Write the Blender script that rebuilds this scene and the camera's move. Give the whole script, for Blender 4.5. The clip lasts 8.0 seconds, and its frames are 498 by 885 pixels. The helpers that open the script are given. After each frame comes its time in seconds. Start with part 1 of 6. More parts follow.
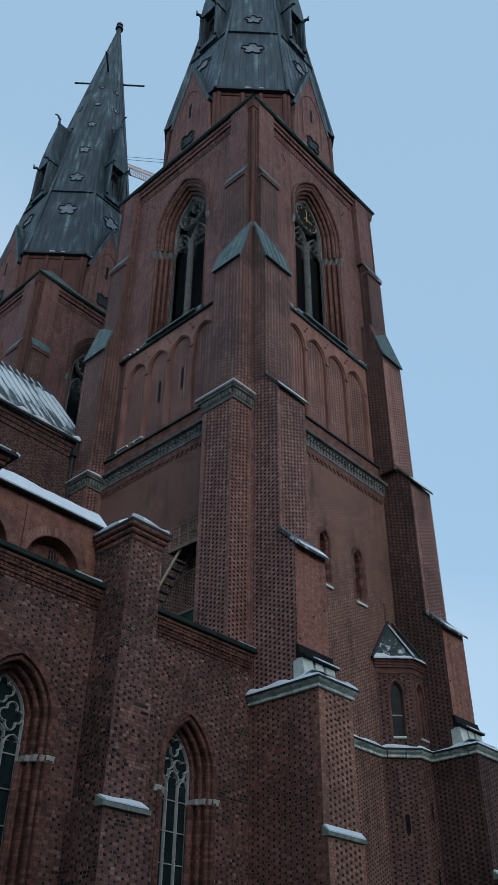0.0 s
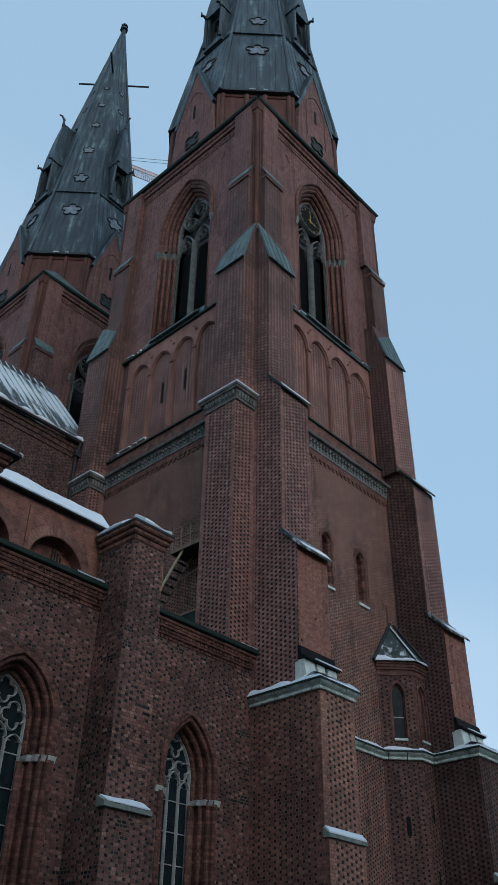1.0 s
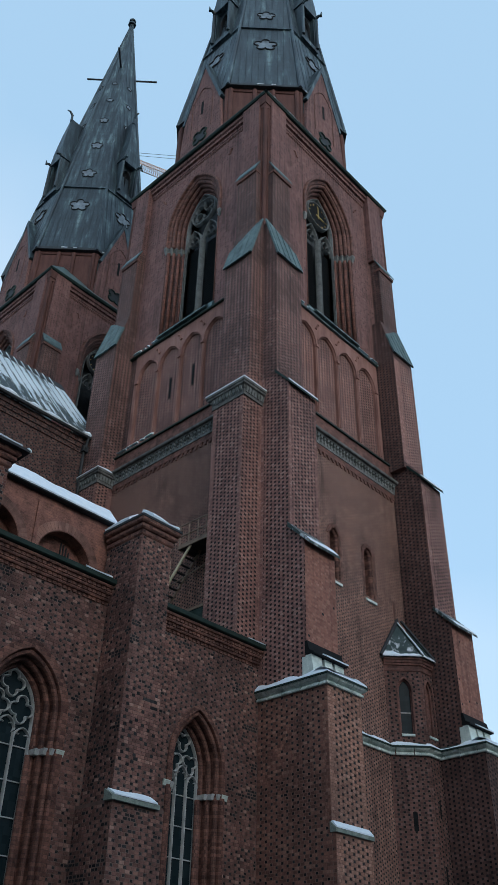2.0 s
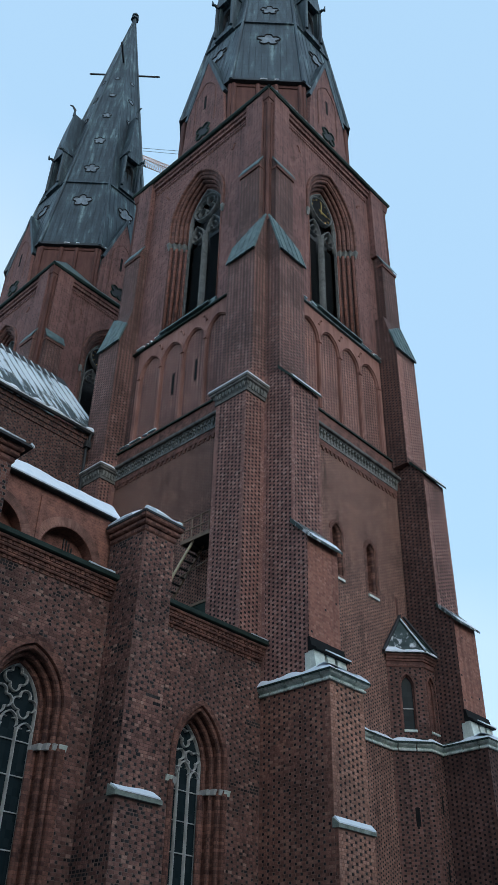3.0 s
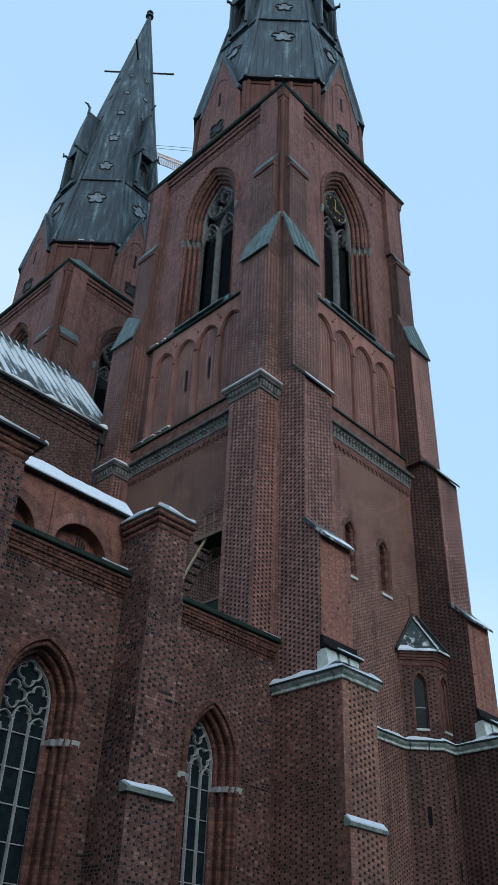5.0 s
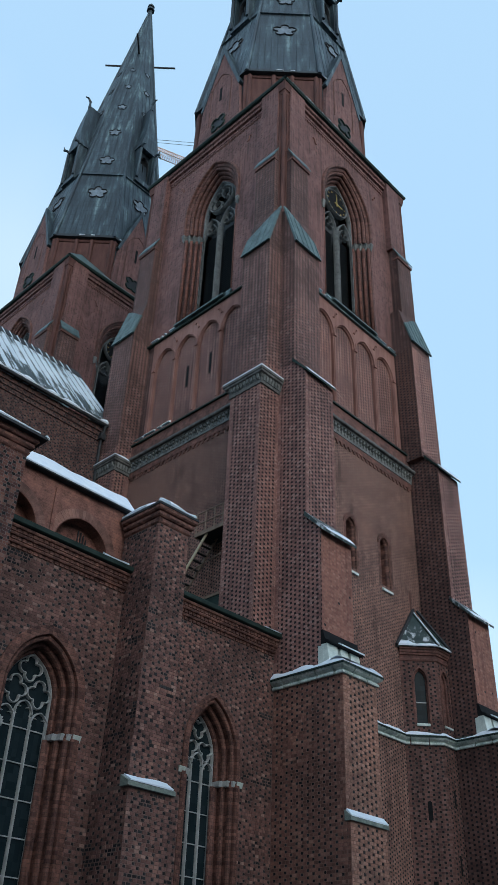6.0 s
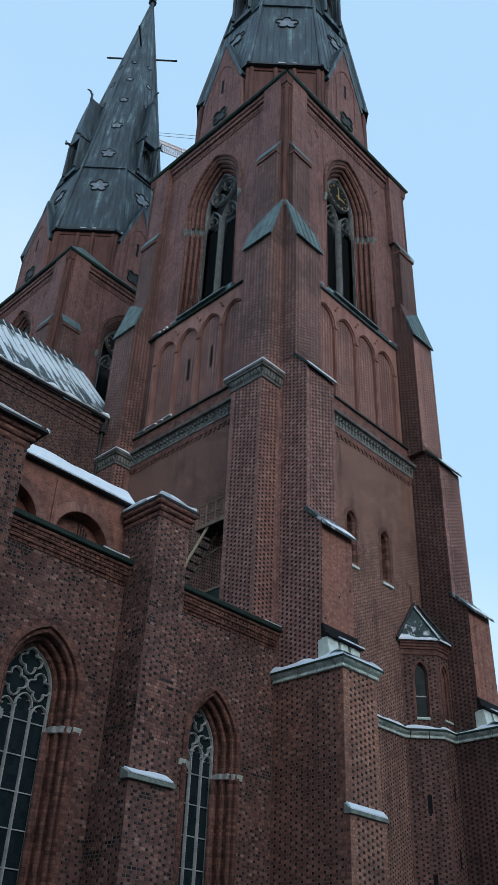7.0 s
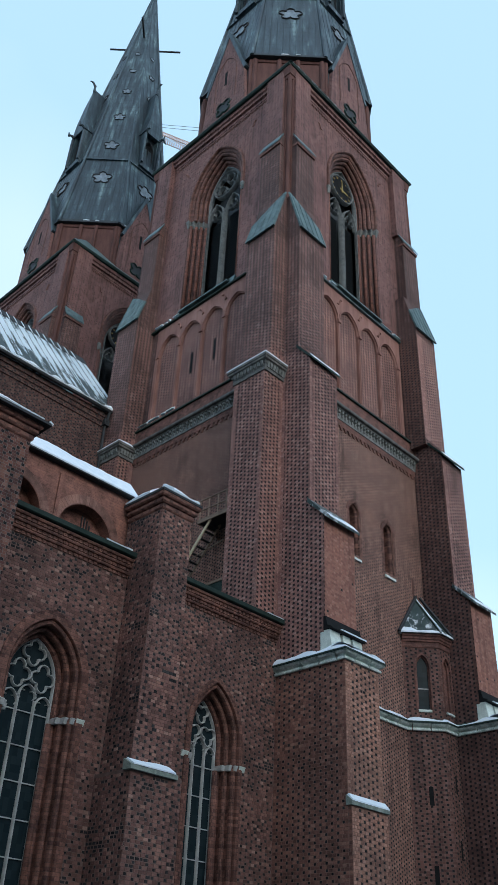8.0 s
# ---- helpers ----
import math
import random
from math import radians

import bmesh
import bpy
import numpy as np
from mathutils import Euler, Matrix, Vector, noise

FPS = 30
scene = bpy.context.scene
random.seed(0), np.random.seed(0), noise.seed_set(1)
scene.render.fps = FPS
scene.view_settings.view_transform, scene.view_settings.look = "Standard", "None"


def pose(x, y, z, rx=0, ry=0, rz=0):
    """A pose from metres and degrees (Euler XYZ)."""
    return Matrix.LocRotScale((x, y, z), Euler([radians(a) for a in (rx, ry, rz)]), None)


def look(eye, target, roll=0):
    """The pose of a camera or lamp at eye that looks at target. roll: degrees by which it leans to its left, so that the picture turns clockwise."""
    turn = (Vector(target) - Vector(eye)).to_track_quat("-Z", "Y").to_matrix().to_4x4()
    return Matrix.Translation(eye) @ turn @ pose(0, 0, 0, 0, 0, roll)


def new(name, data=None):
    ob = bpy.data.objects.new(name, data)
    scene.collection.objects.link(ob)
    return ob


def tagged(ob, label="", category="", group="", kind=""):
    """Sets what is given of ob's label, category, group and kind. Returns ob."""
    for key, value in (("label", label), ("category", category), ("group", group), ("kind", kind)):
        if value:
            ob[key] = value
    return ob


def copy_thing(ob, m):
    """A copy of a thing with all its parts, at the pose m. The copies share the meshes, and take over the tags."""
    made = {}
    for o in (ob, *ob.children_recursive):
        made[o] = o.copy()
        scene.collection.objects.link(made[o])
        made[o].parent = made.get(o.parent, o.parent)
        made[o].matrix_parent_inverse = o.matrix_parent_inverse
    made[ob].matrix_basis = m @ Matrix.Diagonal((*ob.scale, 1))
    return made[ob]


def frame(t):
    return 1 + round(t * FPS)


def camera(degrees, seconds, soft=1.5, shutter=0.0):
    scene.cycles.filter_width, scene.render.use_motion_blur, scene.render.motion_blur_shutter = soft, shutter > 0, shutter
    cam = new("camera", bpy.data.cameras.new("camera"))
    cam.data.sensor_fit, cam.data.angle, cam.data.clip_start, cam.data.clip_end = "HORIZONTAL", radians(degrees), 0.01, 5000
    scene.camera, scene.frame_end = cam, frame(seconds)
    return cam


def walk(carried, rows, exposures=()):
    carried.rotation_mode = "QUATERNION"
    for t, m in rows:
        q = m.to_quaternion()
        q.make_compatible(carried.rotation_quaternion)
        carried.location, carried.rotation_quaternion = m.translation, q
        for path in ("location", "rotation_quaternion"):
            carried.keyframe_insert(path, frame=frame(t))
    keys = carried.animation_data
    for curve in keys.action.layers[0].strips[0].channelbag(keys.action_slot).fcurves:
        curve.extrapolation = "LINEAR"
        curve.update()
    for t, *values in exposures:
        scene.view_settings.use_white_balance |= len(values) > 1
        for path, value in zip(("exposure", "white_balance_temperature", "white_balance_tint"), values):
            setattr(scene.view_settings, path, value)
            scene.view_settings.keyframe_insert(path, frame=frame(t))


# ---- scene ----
cam = camera(32.2, 8.0, soft=1.35)
PATH = [
    (0, (-26.692, -24.561, 1.602), (-25.497, -23.455, 2.764), 0.5),
    (0.5, (-26.73, -24.586, 1.577), (-25.537, -23.486, 2.747), 0.5),
    (1, (-26.719, -24.564, 1.595), (-25.529, -23.455, 2.759), 0.9),
    (1.5, (-26.74, -24.597, 1.571), (-25.557, -23.477, 2.731), 1.2),
    (3, (-26.734, -24.556, 1.595), (-25.551, -23.422, 2.742), 1.5),
    (3.5, (-26.755, -24.569, 1.573), (-25.578, -23.428, 2.719), 1.6),
    (4, (-26.707, -24.541, 1.618), (-25.537, -23.39, 2.76), 2.0),
    (4.5, (-26.734, -24.548, 1.609), (-25.57, -23.392, 2.753), 2.3),
    (6, (-26.752, -24.545, 1.621), (-25.583, -23.381, 2.753), 2.4),
    (6.5, (-26.726, -24.542, 1.61), (-25.557, -23.376, 2.739), 2.5),
    (7, (-26.71, -24.544, 1.617), (-25.538, -23.373, 2.737), 2.6),
    (7.5, (-26.713, -24.559, 1.626), (-25.54, -23.381, 2.738), 2.8),
    (8, (-26.742, -24.575, 1.604), (-25.567, -23.393, 2.71), 2.8),
]
walk(cam, [(t, look(eye, target, roll)) for t, eye, target, roll in PATH],
     exposures=[(0.0, -0.28), (1.0, -0.28), (1.5, -0.16), (3.0, 0.12), (4.5, 0.13), (6.0, 0.15), (7.0, 0.13), (7.5, 0.2), (8.0, 0.34)])

# ---- light: a pale overcast winter sky ----
SUN_UP, SUN_TURN = 25.0, 201.0
world = bpy.data.worlds.new("overcast_sky")
scene.world = world
world.use_nodes = True
wt = world.node_tree
wt.nodes.clear()
w_sky = wt.nodes.new("ShaderNodeTexSky")
w_sky.sky_type = "NISHITA"
w_sky.sun_disc = False
w_sky.sun_elevation, w_sky.sun_rotation = radians(SUN_UP), radians(SUN_TURN)
w_sky.air_density, w_sky.dust_density, w_sky.ozone_density = 1.0, 2.0, 1.5
w_sky_bg = wt.nodes.new("ShaderNodeBackground")
w_sky_bg.inputs["Strength"].default_value = 0.05
wt.links.new(w_sky.outputs[0], w_sky_bg.inputs["Color"])
w_co = wt.nodes.new("ShaderNodeTexCoord")
w_noise = wt.nodes.new("ShaderNodeTexNoise")
w_noise.inputs["Scale"].default_value = 1.6
w_noise.inputs["Detail"].default_value = 3.0
wt.links.new(w_co.outputs["Generated"], w_noise.inputs["Vector"])
w_ramp = wt.nodes.new("ShaderNodeValToRGB")
w_ramp.color_ramp.elements[0].position, w_ramp.color_ramp.elements[1].position = 0.3, 0.7
w_ramp.color_ramp.elements[0].color = (0.425, 0.665, 0.9, 1)
w_ramp.color_ramp.elements[1].color = (0.63, 0.81, 0.98, 1)
w_up = wt.nodes.new("ShaderNodeSeparateXYZ")
wt.links.new(w_co.outputs["Generated"], w_up.inputs[0])
w_mix = wt.nodes.new("ShaderNodeMath")
w_mix.operation = "MULTIPLY_ADD"
w_mix.inputs[1].default_value = -0.55
wt.links.new(w_up.outputs["Z"], w_mix.inputs[0])
w_off = wt.nodes.new("ShaderNodeMath")
w_off.operation = "MULTIPLY_ADD"
w_off.inputs[1].default_value, w_off.inputs[2].default_value = 1.7, -0.06
wt.links.new(w_noise.outputs["Fac"], w_off.inputs[0])
wt.links.new(w_off.outputs[0], w_mix.inputs[2])
wt.links.new(w_mix.outputs[0], w_ramp.inputs["Fac"])
w_cloud = wt.nodes.new("ShaderNodeBackground")
w_cloud.inputs["Strength"].default_value = 0.9
wt.links.new(w_ramp.outputs["Color"], w_cloud.inputs["Color"])
w_add = wt.nodes.new("ShaderNodeAddShader")
wt.links.new(w_sky_bg.outputs[0], w_add.inputs[0])
wt.links.new(w_cloud.outputs[0], w_add.inputs[1])
w_out = wt.nodes.new("ShaderNodeOutputWorld")
wt.links.new(w_add.outputs[0], w_out.inputs["Surface"])

sun = new("sun", bpy.data.lights.new("sun", "SUN"))
sun.data.energy, sun.data.angle, sun.data.color = 0.55, radians(40), (1.0, 0.99, 0.96)
sun.matrix_world = look((-32, -84, 62), (0, 0, 20))


# ---- materials ----
class Nodes:
    def __init__(self, name):
        self.m = bpy.data.materials.new(name)
        self.m.use_nodes = True
        self.t = self.m.node_tree
        self.b = self.t.nodes["Principled BSDF"]

    def put(self, slot, v):
        if isinstance(v, bpy.types.NodeSocket):
            self.t.links.new(v, slot)
        else:
            slot.default_value = v

    def n(self, kind, out=0, **ins):
        nd = self.t.nodes.new(kind)
        for k, v in ins.items():
            self.put(nd.inputs[k.replace("_", " ")], v)
        return nd.outputs[out]

    def math(self, op, a, b=0.0, c=0.0):
        nd = self.t.nodes.new("ShaderNodeMath")
        nd.operation = op
        for i, v in enumerate((a, b, c)):
            self.put(nd.inputs[i], v)
        return nd.outputs[0]

    def mix(self, f, a, b):
        nd = self.t.nodes.new("ShaderNodeMix")
        nd.data_type = "RGBA"
        for i, v in ((0, f), (6, a), (7, b)):
            self.put(nd.inputs[i], v)
        return nd.outputs[2]

    def ramp(self, f, *stops):
        nd = self.t.nodes.new("ShaderNodeValToRGB")
        e = nd.color_ramp.elements
        while len(e) < len(stops):
            e.new(0.5)
        for el, (p, c) in zip(e, stops):
            el.position = p
            el.color = (*c, 1) if len(c) == 3 else c
        self.put(nd.inputs[0], f)
        return nd.outputs[0]

    def coords(self):
        co = self.t.nodes.new("ShaderNodeTexCoord").outputs["Object"]
        sep = self.t.nodes.new("ShaderNodeSeparateXYZ")
        self.t.links.new(co, sep.inputs[0])
        return co, sep.outputs

    def noise(self, vec, scale, detail=3.0, rough=0.55):
        return self.n("ShaderNodeTexNoise", Vector=vec, Scale=scale, Detail=detail, Roughness=rough)

    def bump(self, h, strength=0.5, dist=0.02):
        return self.n("ShaderNodeBump", Height=h, Strength=strength, Distance=dist)

    def done(self, color, rough=0.8, metal=0.0, normal=None, spec=0.3):
        self.put(self.b.inputs["Base Color"], color)
        self.put(self.b.inputs["Roughness"], rough)
        self.put(self.b.inputs["Metallic"], metal)
        self.put(self.b.inputs["Specular IOR Level"], spec)
        if normal is not None:
            self.put(self.b.inputs["Normal"], normal)
        return self.m


def brick_material(name, tones, dark=0.85, mortar=(0.26, 0.22, 0.2), course=0.109, period=0.51, tidy=0.9, joint=0.075, soot=0.35, corners=(), burnt_tones=((0.01, 0.009, 0.01), (0.03, 0.027, 0.03))):
    """Monk bond: two stretchers and a header in turn; a share of the headers is burnt dark."""
    g = Nodes(name)
    co, (x, y, z) = g.coords()
    nrm = g.t.nodes.new("ShaderNodeSeparateXYZ")
    geo = g.t.nodes.new("ShaderNodeTexCoord")
    g.t.links.new(geo.outputs["Normal"], nrm.inputs[0])
    side = g.math("GREATER_THAN", g.math("ABSOLUTE", nrm.outputs[0]), g.math("ABSOLUTE", nrm.outputs[1]))
    nx, ny = nrm.outputs[0], nrm.outputs[1]
    flat = g.math("MAXIMUM", g.math("SQRT", g.math("ADD", g.math("MULTIPLY", nx, nx), g.math("MULTIPLY", ny, ny))), 0.05)
    u = g.math("DIVIDE", g.math("SUBTRACT", g.math("MULTIPLY", y, nx), g.math("MULTIPLY", x, ny)), flat)
    warp = g.math("MULTIPLY", g.math("SUBTRACT", g.noise(co, 0.9, 2.0), 0.5), 0.05)
    zc = g.math("DIVIDE", g.math("ADD", z, warp), course)
    row = g.math("FLOOR", zc)
    fz = g.math("FRACT", zc)
    rowrand = g.n("ShaderNodeTexWhiteNoise", 0, Vector=g.n("ShaderNodeCombineXYZ", X=row, Y=7.3))
    slip = g.math("MULTIPLY", g.math("SUBTRACT", rowrand, 0.5), 1.0 - tidy)
    uc = g.math("ADD", g.math("ADD", g.math("DIVIDE", u, period), g.math("MULTIPLY", g.math("MODULO", g.math("ABSOLUTE", row), 2.0), 0.5)), slip)
    cell = g.math("FLOOR", uc)
    fu = g.math("FRACT", uc)
    head = g.math("GREATER_THAN", fu, 0.745)
    third = g.math("FLOOR", g.math("DIVIDE", fu, 0.3725))
    rnd = g.t.nodes.new("ShaderNodeTexWhiteNoise")
    g.put(rnd.inputs["Vector"], g.n("ShaderNodeCombineXYZ", X=cell, Y=row, Z=g.math("ADD", third, g.math("MULTIPLY", side, 5.0))))
    r1 = rnd.outputs["Value"]
    r2 = g.n("ShaderNodeTexWhiteNoise", 0, Vector=g.n("ShaderNodeCombineXYZ", X=row, Y=cell, Z=g.math("ADD", side, 4.2)))
    tone = g.ramp(r1, (0.0, tones[0]), (0.4, tones[1]), (0.75, tones[2]), (1.0, tones[3]))
    patch = g.noise(co, 0.22, 4.0, 0.6)
    share = g.math("MULTIPLY", dark, g.math("ADD", 0.55, g.math("MULTIPLY", patch, 0.9)))
    burnt = g.math("MULTIPLY", head, g.math("LESS_THAN", r2, share))
    # no dark headers next to an arris: plain quoins
    for axis, marks in zip((x, y), corners):
        for m in marks:
            far = g.math("GREATER_THAN", g.math("ABSOLUTE", g.math("SUBTRACT", axis, m)), 0.2)
            facing = g.math("SUBTRACT", 1.0, side) if axis == x else side
            burnt = g.math("MULTIPLY", burnt, g.math("MAXIMUM", far, g.math("SUBTRACT", 1.0, facing)))
    tone = g.mix(burnt, tone, g.ramp(r1, (0.0, burnt_tones[0]), (1.0, burnt_tones[1])))
    # joints
    edge_z = g.math("LESS_THAN", fz, joint * 1.25)
    near = g.math("MINIMUM", g.math("MINIMUM", fu, g.math("SUBTRACT", 1.0, fu)), g.math("MINIMUM", g.math("ABSOLUTE", g.math("SUBTRACT", fu, 0.745)), g.math("ABSOLUTE", g.math("SUBTRACT", fu, 0.3725))))
    edge_u = g.math("LESS_THAN", near, joint * 0.2)
    gap = g.math("MAXIMUM", edge_z, edge_u)
    tone = g.mix(g.math("MULTIPLY", gap, 0.9), tone, (*mortar, 1))
    stain = g.ramp(g.noise(co, 0.35, 6.0, 0.7), (0.36, (1 - soot, 1 - soot, 1 - soot)), (0.51, (1.0, 1.0, 1.0)), (0.66, (1.32, 1.24, 1.16)))
    streak = g.noise(g.n("ShaderNodeCombineXYZ", X=g.math("MULTIPLY", u, 3.0), Y=0.0, Z=g.math("MULTIPLY", z, 0.15)), 1.0, 4.0, 0.6)
    stain = g.mix(0.5, stain, g.ramp(streak, (0.36, (0.42, 0.43, 0.45)), (0.5, (0.95, 0.95, 0.95)), (0.7, (1.15, 1.13, 1.1))))
    mul = g.t.nodes.new("ShaderNodeMix")
    mul.data_type, mul.blend_type = "RGBA", "MULTIPLY"
    for i, v in ((0, 1.0), (6, tone), (7, stain)):
        g.put(mul.inputs[i], v)
    grain = g.noise(co, 30.0, 3.0)
    h = g.math("SUBTRACT", g.math("ADD", g.math("MULTIPLY", grain, 0.4), g.math("MULTIPLY", r1, 0.5)), gap)
    return g.done(mul.outputs[2], 0.82, normal=g.bump(h, 0.6, 0.02), spec=0.25)


def rough_material(name, a, b, scale=3.0, rough=0.8, metal=0.0, bump=0.3, spec=0.3, fine=25.0, dist=0.02):
    g = Nodes(name)
    co, _ = g.coords()
    big, small = g.noise(co, scale, 5.0, 0.6), g.noise(co, fine, 3.0)
    f = g.math("ADD", g.math("MULTIPLY", big, 0.7), g.math("MULTIPLY", small, 0.3))
    return g.done(g.ramp(f, (0.35, a), (0.65, b)), rough, metal, g.bump(f, bump, dist), spec)


def course_material(name, a, b, course=0.118, gap=(0.1, 0.07, 0.06), vary=0.3):
    """Moulded brick: fine level joints only."""
    g = Nodes(name)
    co, (x, y, z) = g.coords()
    zc = g.math("DIVIDE", z, course)
    r = g.n("ShaderNodeTexWhiteNoise", 0, Vector=g.n("ShaderNodeCombineXYZ", X=g.math("FLOOR", zc), Y=g.math("FLOOR", g.math("MULTIPLY", g.math("ADD", x, y), 6.0))))
    f = g.math("ADD", g.math("MULTIPLY", g.noise(co, 0.8, 4.0), 1.0 - vary), g.math("MULTIPLY", r, vary))
    line = g.math("LESS_THAN", g.math("FRACT", zc), 0.12)
    c = g.mix(g.math("MULTIPLY", line, 0.75), g.ramp(f, (0.25, a), (0.75, b)), (*gap, 1))
    blot, pits = g.noise(co, 2.2, 6.0, 0.7), g.noise(co, 16.0, 4.0, 0.6)
    stain = g.ramp(g.math("ADD", g.math("MULTIPLY", blot, 0.65), g.math("MULTIPLY", pits, 0.35)), (0.36, (0.45, 0.46, 0.48)), (0.5, (0.98, 0.98, 0.98)), (0.63, (1.42, 1.34, 1.26)))
    mul = g.t.nodes.new("ShaderNodeMix")
    mul.data_type, mul.blend_type = "RGBA", "MULTIPLY"
    for i, v in ((0, 1.0), (6, c), (7, stain)):
        g.put(mul.inputs[i], v)
    return g.done(mul.outputs[2], 0.8, normal=g.bump(g.math("SUBTRACT", g.math("ADD", f, g.math("MULTIPLY", pits, 0.6)), line), 0.6, 0.02), spec=0.25)


def tones(k, *cs):
    """Dulls fired-clay colours: less red, a little more grey."""
    return tuple((r * k * 0.845, g * k * 1.03, b * k * 1.18) for r, g, b in cs)


M_BRICK_AISLE = brick_material("old_red_brick", tones(1.0, (0.09, 0.034, 0.028), (0.16, 0.056, 0.04), (0.22, 0.08, 0.052), (0.28, 0.125, 0.085)), 0.75, mortar=(0.2, 0.17, 0.155), tidy=0.6)
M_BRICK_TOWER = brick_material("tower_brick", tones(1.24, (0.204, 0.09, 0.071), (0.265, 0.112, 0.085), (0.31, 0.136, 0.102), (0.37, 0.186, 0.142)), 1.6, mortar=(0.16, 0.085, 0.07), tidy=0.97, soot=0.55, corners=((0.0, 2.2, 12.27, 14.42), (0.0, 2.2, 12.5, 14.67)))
# tower_brick toned down: soot and shade of the far buttress's sides
M_BRICK_FAR = brick_material("shaded_sooty_tower_brick", tones(0.55, (0.204, 0.09, 0.071), (0.265, 0.112, 0.085), (0.31, 0.136, 0.102), (0.37, 0.186, 0.142)), 1.2, mortar=(0.12, 0.068, 0.056), tidy=0.95, soot=0.65)
M_BRICK_MIDDLE = brick_material("weathered_tower_brick", tones(0.95, (0.17, 0.078, 0.063), (0.235, 0.104, 0.081), (0.28, 0.125, 0.097), (0.34, 0.18, 0.143)), 1.3, mortar=(0.17, 0.1, 0.085), tidy=0.95, soot=0.62, burnt_tones=((0.016, 0.013, 0.014), (0.045, 0.036, 0.035)))
M_BRICK_SOOTY = brick_material("sooty_upper_brick", tones(0.78, (0.12, 0.055, 0.046), (0.19, 0.085, 0.068), (0.24, 0.108, 0.083), (0.3, 0.16, 0.13)), 1.1, mortar=(0.15, 0.085, 0.072), tidy=0.96, soot=0.55, burnt_tones=((0.022, 0.017, 0.017), (0.05, 0.04, 0.038)))
M_BRICK_WALL = brick_material("tower_wall_brick", ((0.18, 0.092, 0.074), (0.255, 0.131, 0.105), (0.315, 0.163, 0.131), (0.385, 0.217, 0.174)), 1.4, mortar=(0.24, 0.175, 0.143), course=0.092, period=0.37, tidy=0.86, joint=0.1, soot=0.5)
M_BRICK_TURRET = brick_material("turret_brick", tones(0.9, (0.13, 0.053, 0.041), (0.185, 0.076, 0.057), (0.235, 0.096, 0.07), (0.28, 0.132, 0.1)), 1.5, mortar=(0.17, 0.12, 0.1), tidy=0.88, soot=0.5)
M_BRICK_NAVE = brick_material("sooty_nave_brick", tones(0.75, (0.09, 0.04, 0.033), (0.15, 0.062, 0.048), (0.19, 0.082, 0.06), (0.22, 0.11, 0.085)), 0.9, mortar=(0.11, 0.09, 0.085), tidy=0.6, soot=0.45)
M_BRICK_FACING = brick_material("newer_facing_brick", ((0.225, 0.1, 0.077), (0.28, 0.123, 0.094), (0.325, 0.148, 0.113), (0.37, 0.187, 0.146)), 0.02, mortar=(0.24, 0.14, 0.108), soot=0.35)
M_BRICK_SPARSE = brick_material("pinkish_brick", tones(1.12, (0.165, 0.071, 0.058), (0.2, 0.086, 0.07), (0.225, 0.099, 0.08), (0.25, 0.118, 0.096)), 0.45, mortar=(0.185, 0.09, 0.075), tidy=0.96, soot=0.45, burnt_tones=((0.05, 0.03, 0.028), (0.1, 0.055, 0.05)))


def unit_material(name, piece, tones):
    """Single bricks: each takes its own tone."""
    g = Nodes(name)
    co, _ = g.coords()
    if piece:
        rnd = g.t.nodes.new("ShaderNodeObjectInfo").outputs["Random"]
        geo = g.t.nodes.new("ShaderNodeNewGeometry")
        co = geo.outputs["Position"]
    else:
        rnd = g.t.nodes.new("ShaderNodeNewGeometry").outputs["Random Per Island"]
    c = g.ramp(rnd, *[(p, (r * 0.905, v * 1.0, b * 1.04)) for p, (r, v, b) in tones])
    stain = g.ramp(g.noise(co, 0.28, 6.0, 0.68), (0.34, (0.46, 0.47, 0.49)), (0.5, (0.95, 0.95, 0.95)), (0.68, (1.3, 1.25, 1.2)))
    mul = g.t.nodes.new("ShaderNodeMix")
    mul.data_type, mul.blend_type = "RGBA", "MULTIPLY"
    for i, v in ((0, 1.0), (6, c), (7, stain)):
        g.put(mul.inputs[i], v)
    face = g.noise(co, 4.5, 5.0, 0.7)
    mul2 = g.t.nodes.new("ShaderNodeMix")
    mul2.data_type, mul2.blend_type = "RGBA", "MULTIPLY"
    for i, v in ((0, 1.0), (6, mul.outputs[2]), (7, g.ramp(face, (0.3, (0.66, 0.66, 0.68)), (0.7, (1.24, 1.22, 1.2))))):
        g.put(mul2.inputs[i], v)
    return g.done(mul2.outputs[2], 0.82, normal=g.bump(g.noise(co, 25.0, 3.0), 0.5, 0.015), spec=0.25)


RED = ((0.0, (0.13, 0.064, 0.055)), (0.3, (0.19, 0.09, 0.074)), (0.6, (0.228, 0.11, 0.089)), (0.93, (0.285, 0.142, 0.113)), (1.0, (0.4, 0.232, 0.185)))
BURNT = ((0.0, (0.01, 0.009, 0.011)), (1.0, (0.045, 0.042, 0.043)))
M_UNIT, M_UNIT_BURNT = unit_material("red_brick_units", False, RED), unit_material("burnt_brick_units", False, BURNT)
RED_TIDY = ((0.0, (0.165, 0.077, 0.061)), (0.4, (0.245, 0.11, 0.083)), (0.8, (0.325, 0.147, 0.108)), (1.0, (0.39, 0.2, 0.152)))
RED_NEW = ((0.0, (0.32, 0.155, 0.113)), (0.5, (0.41, 0.2, 0.145)), (1.0, (0.5, 0.265, 0.197)))
M_UNIT_NEW = unit_material("newer_brick_units", False, RED_NEW)
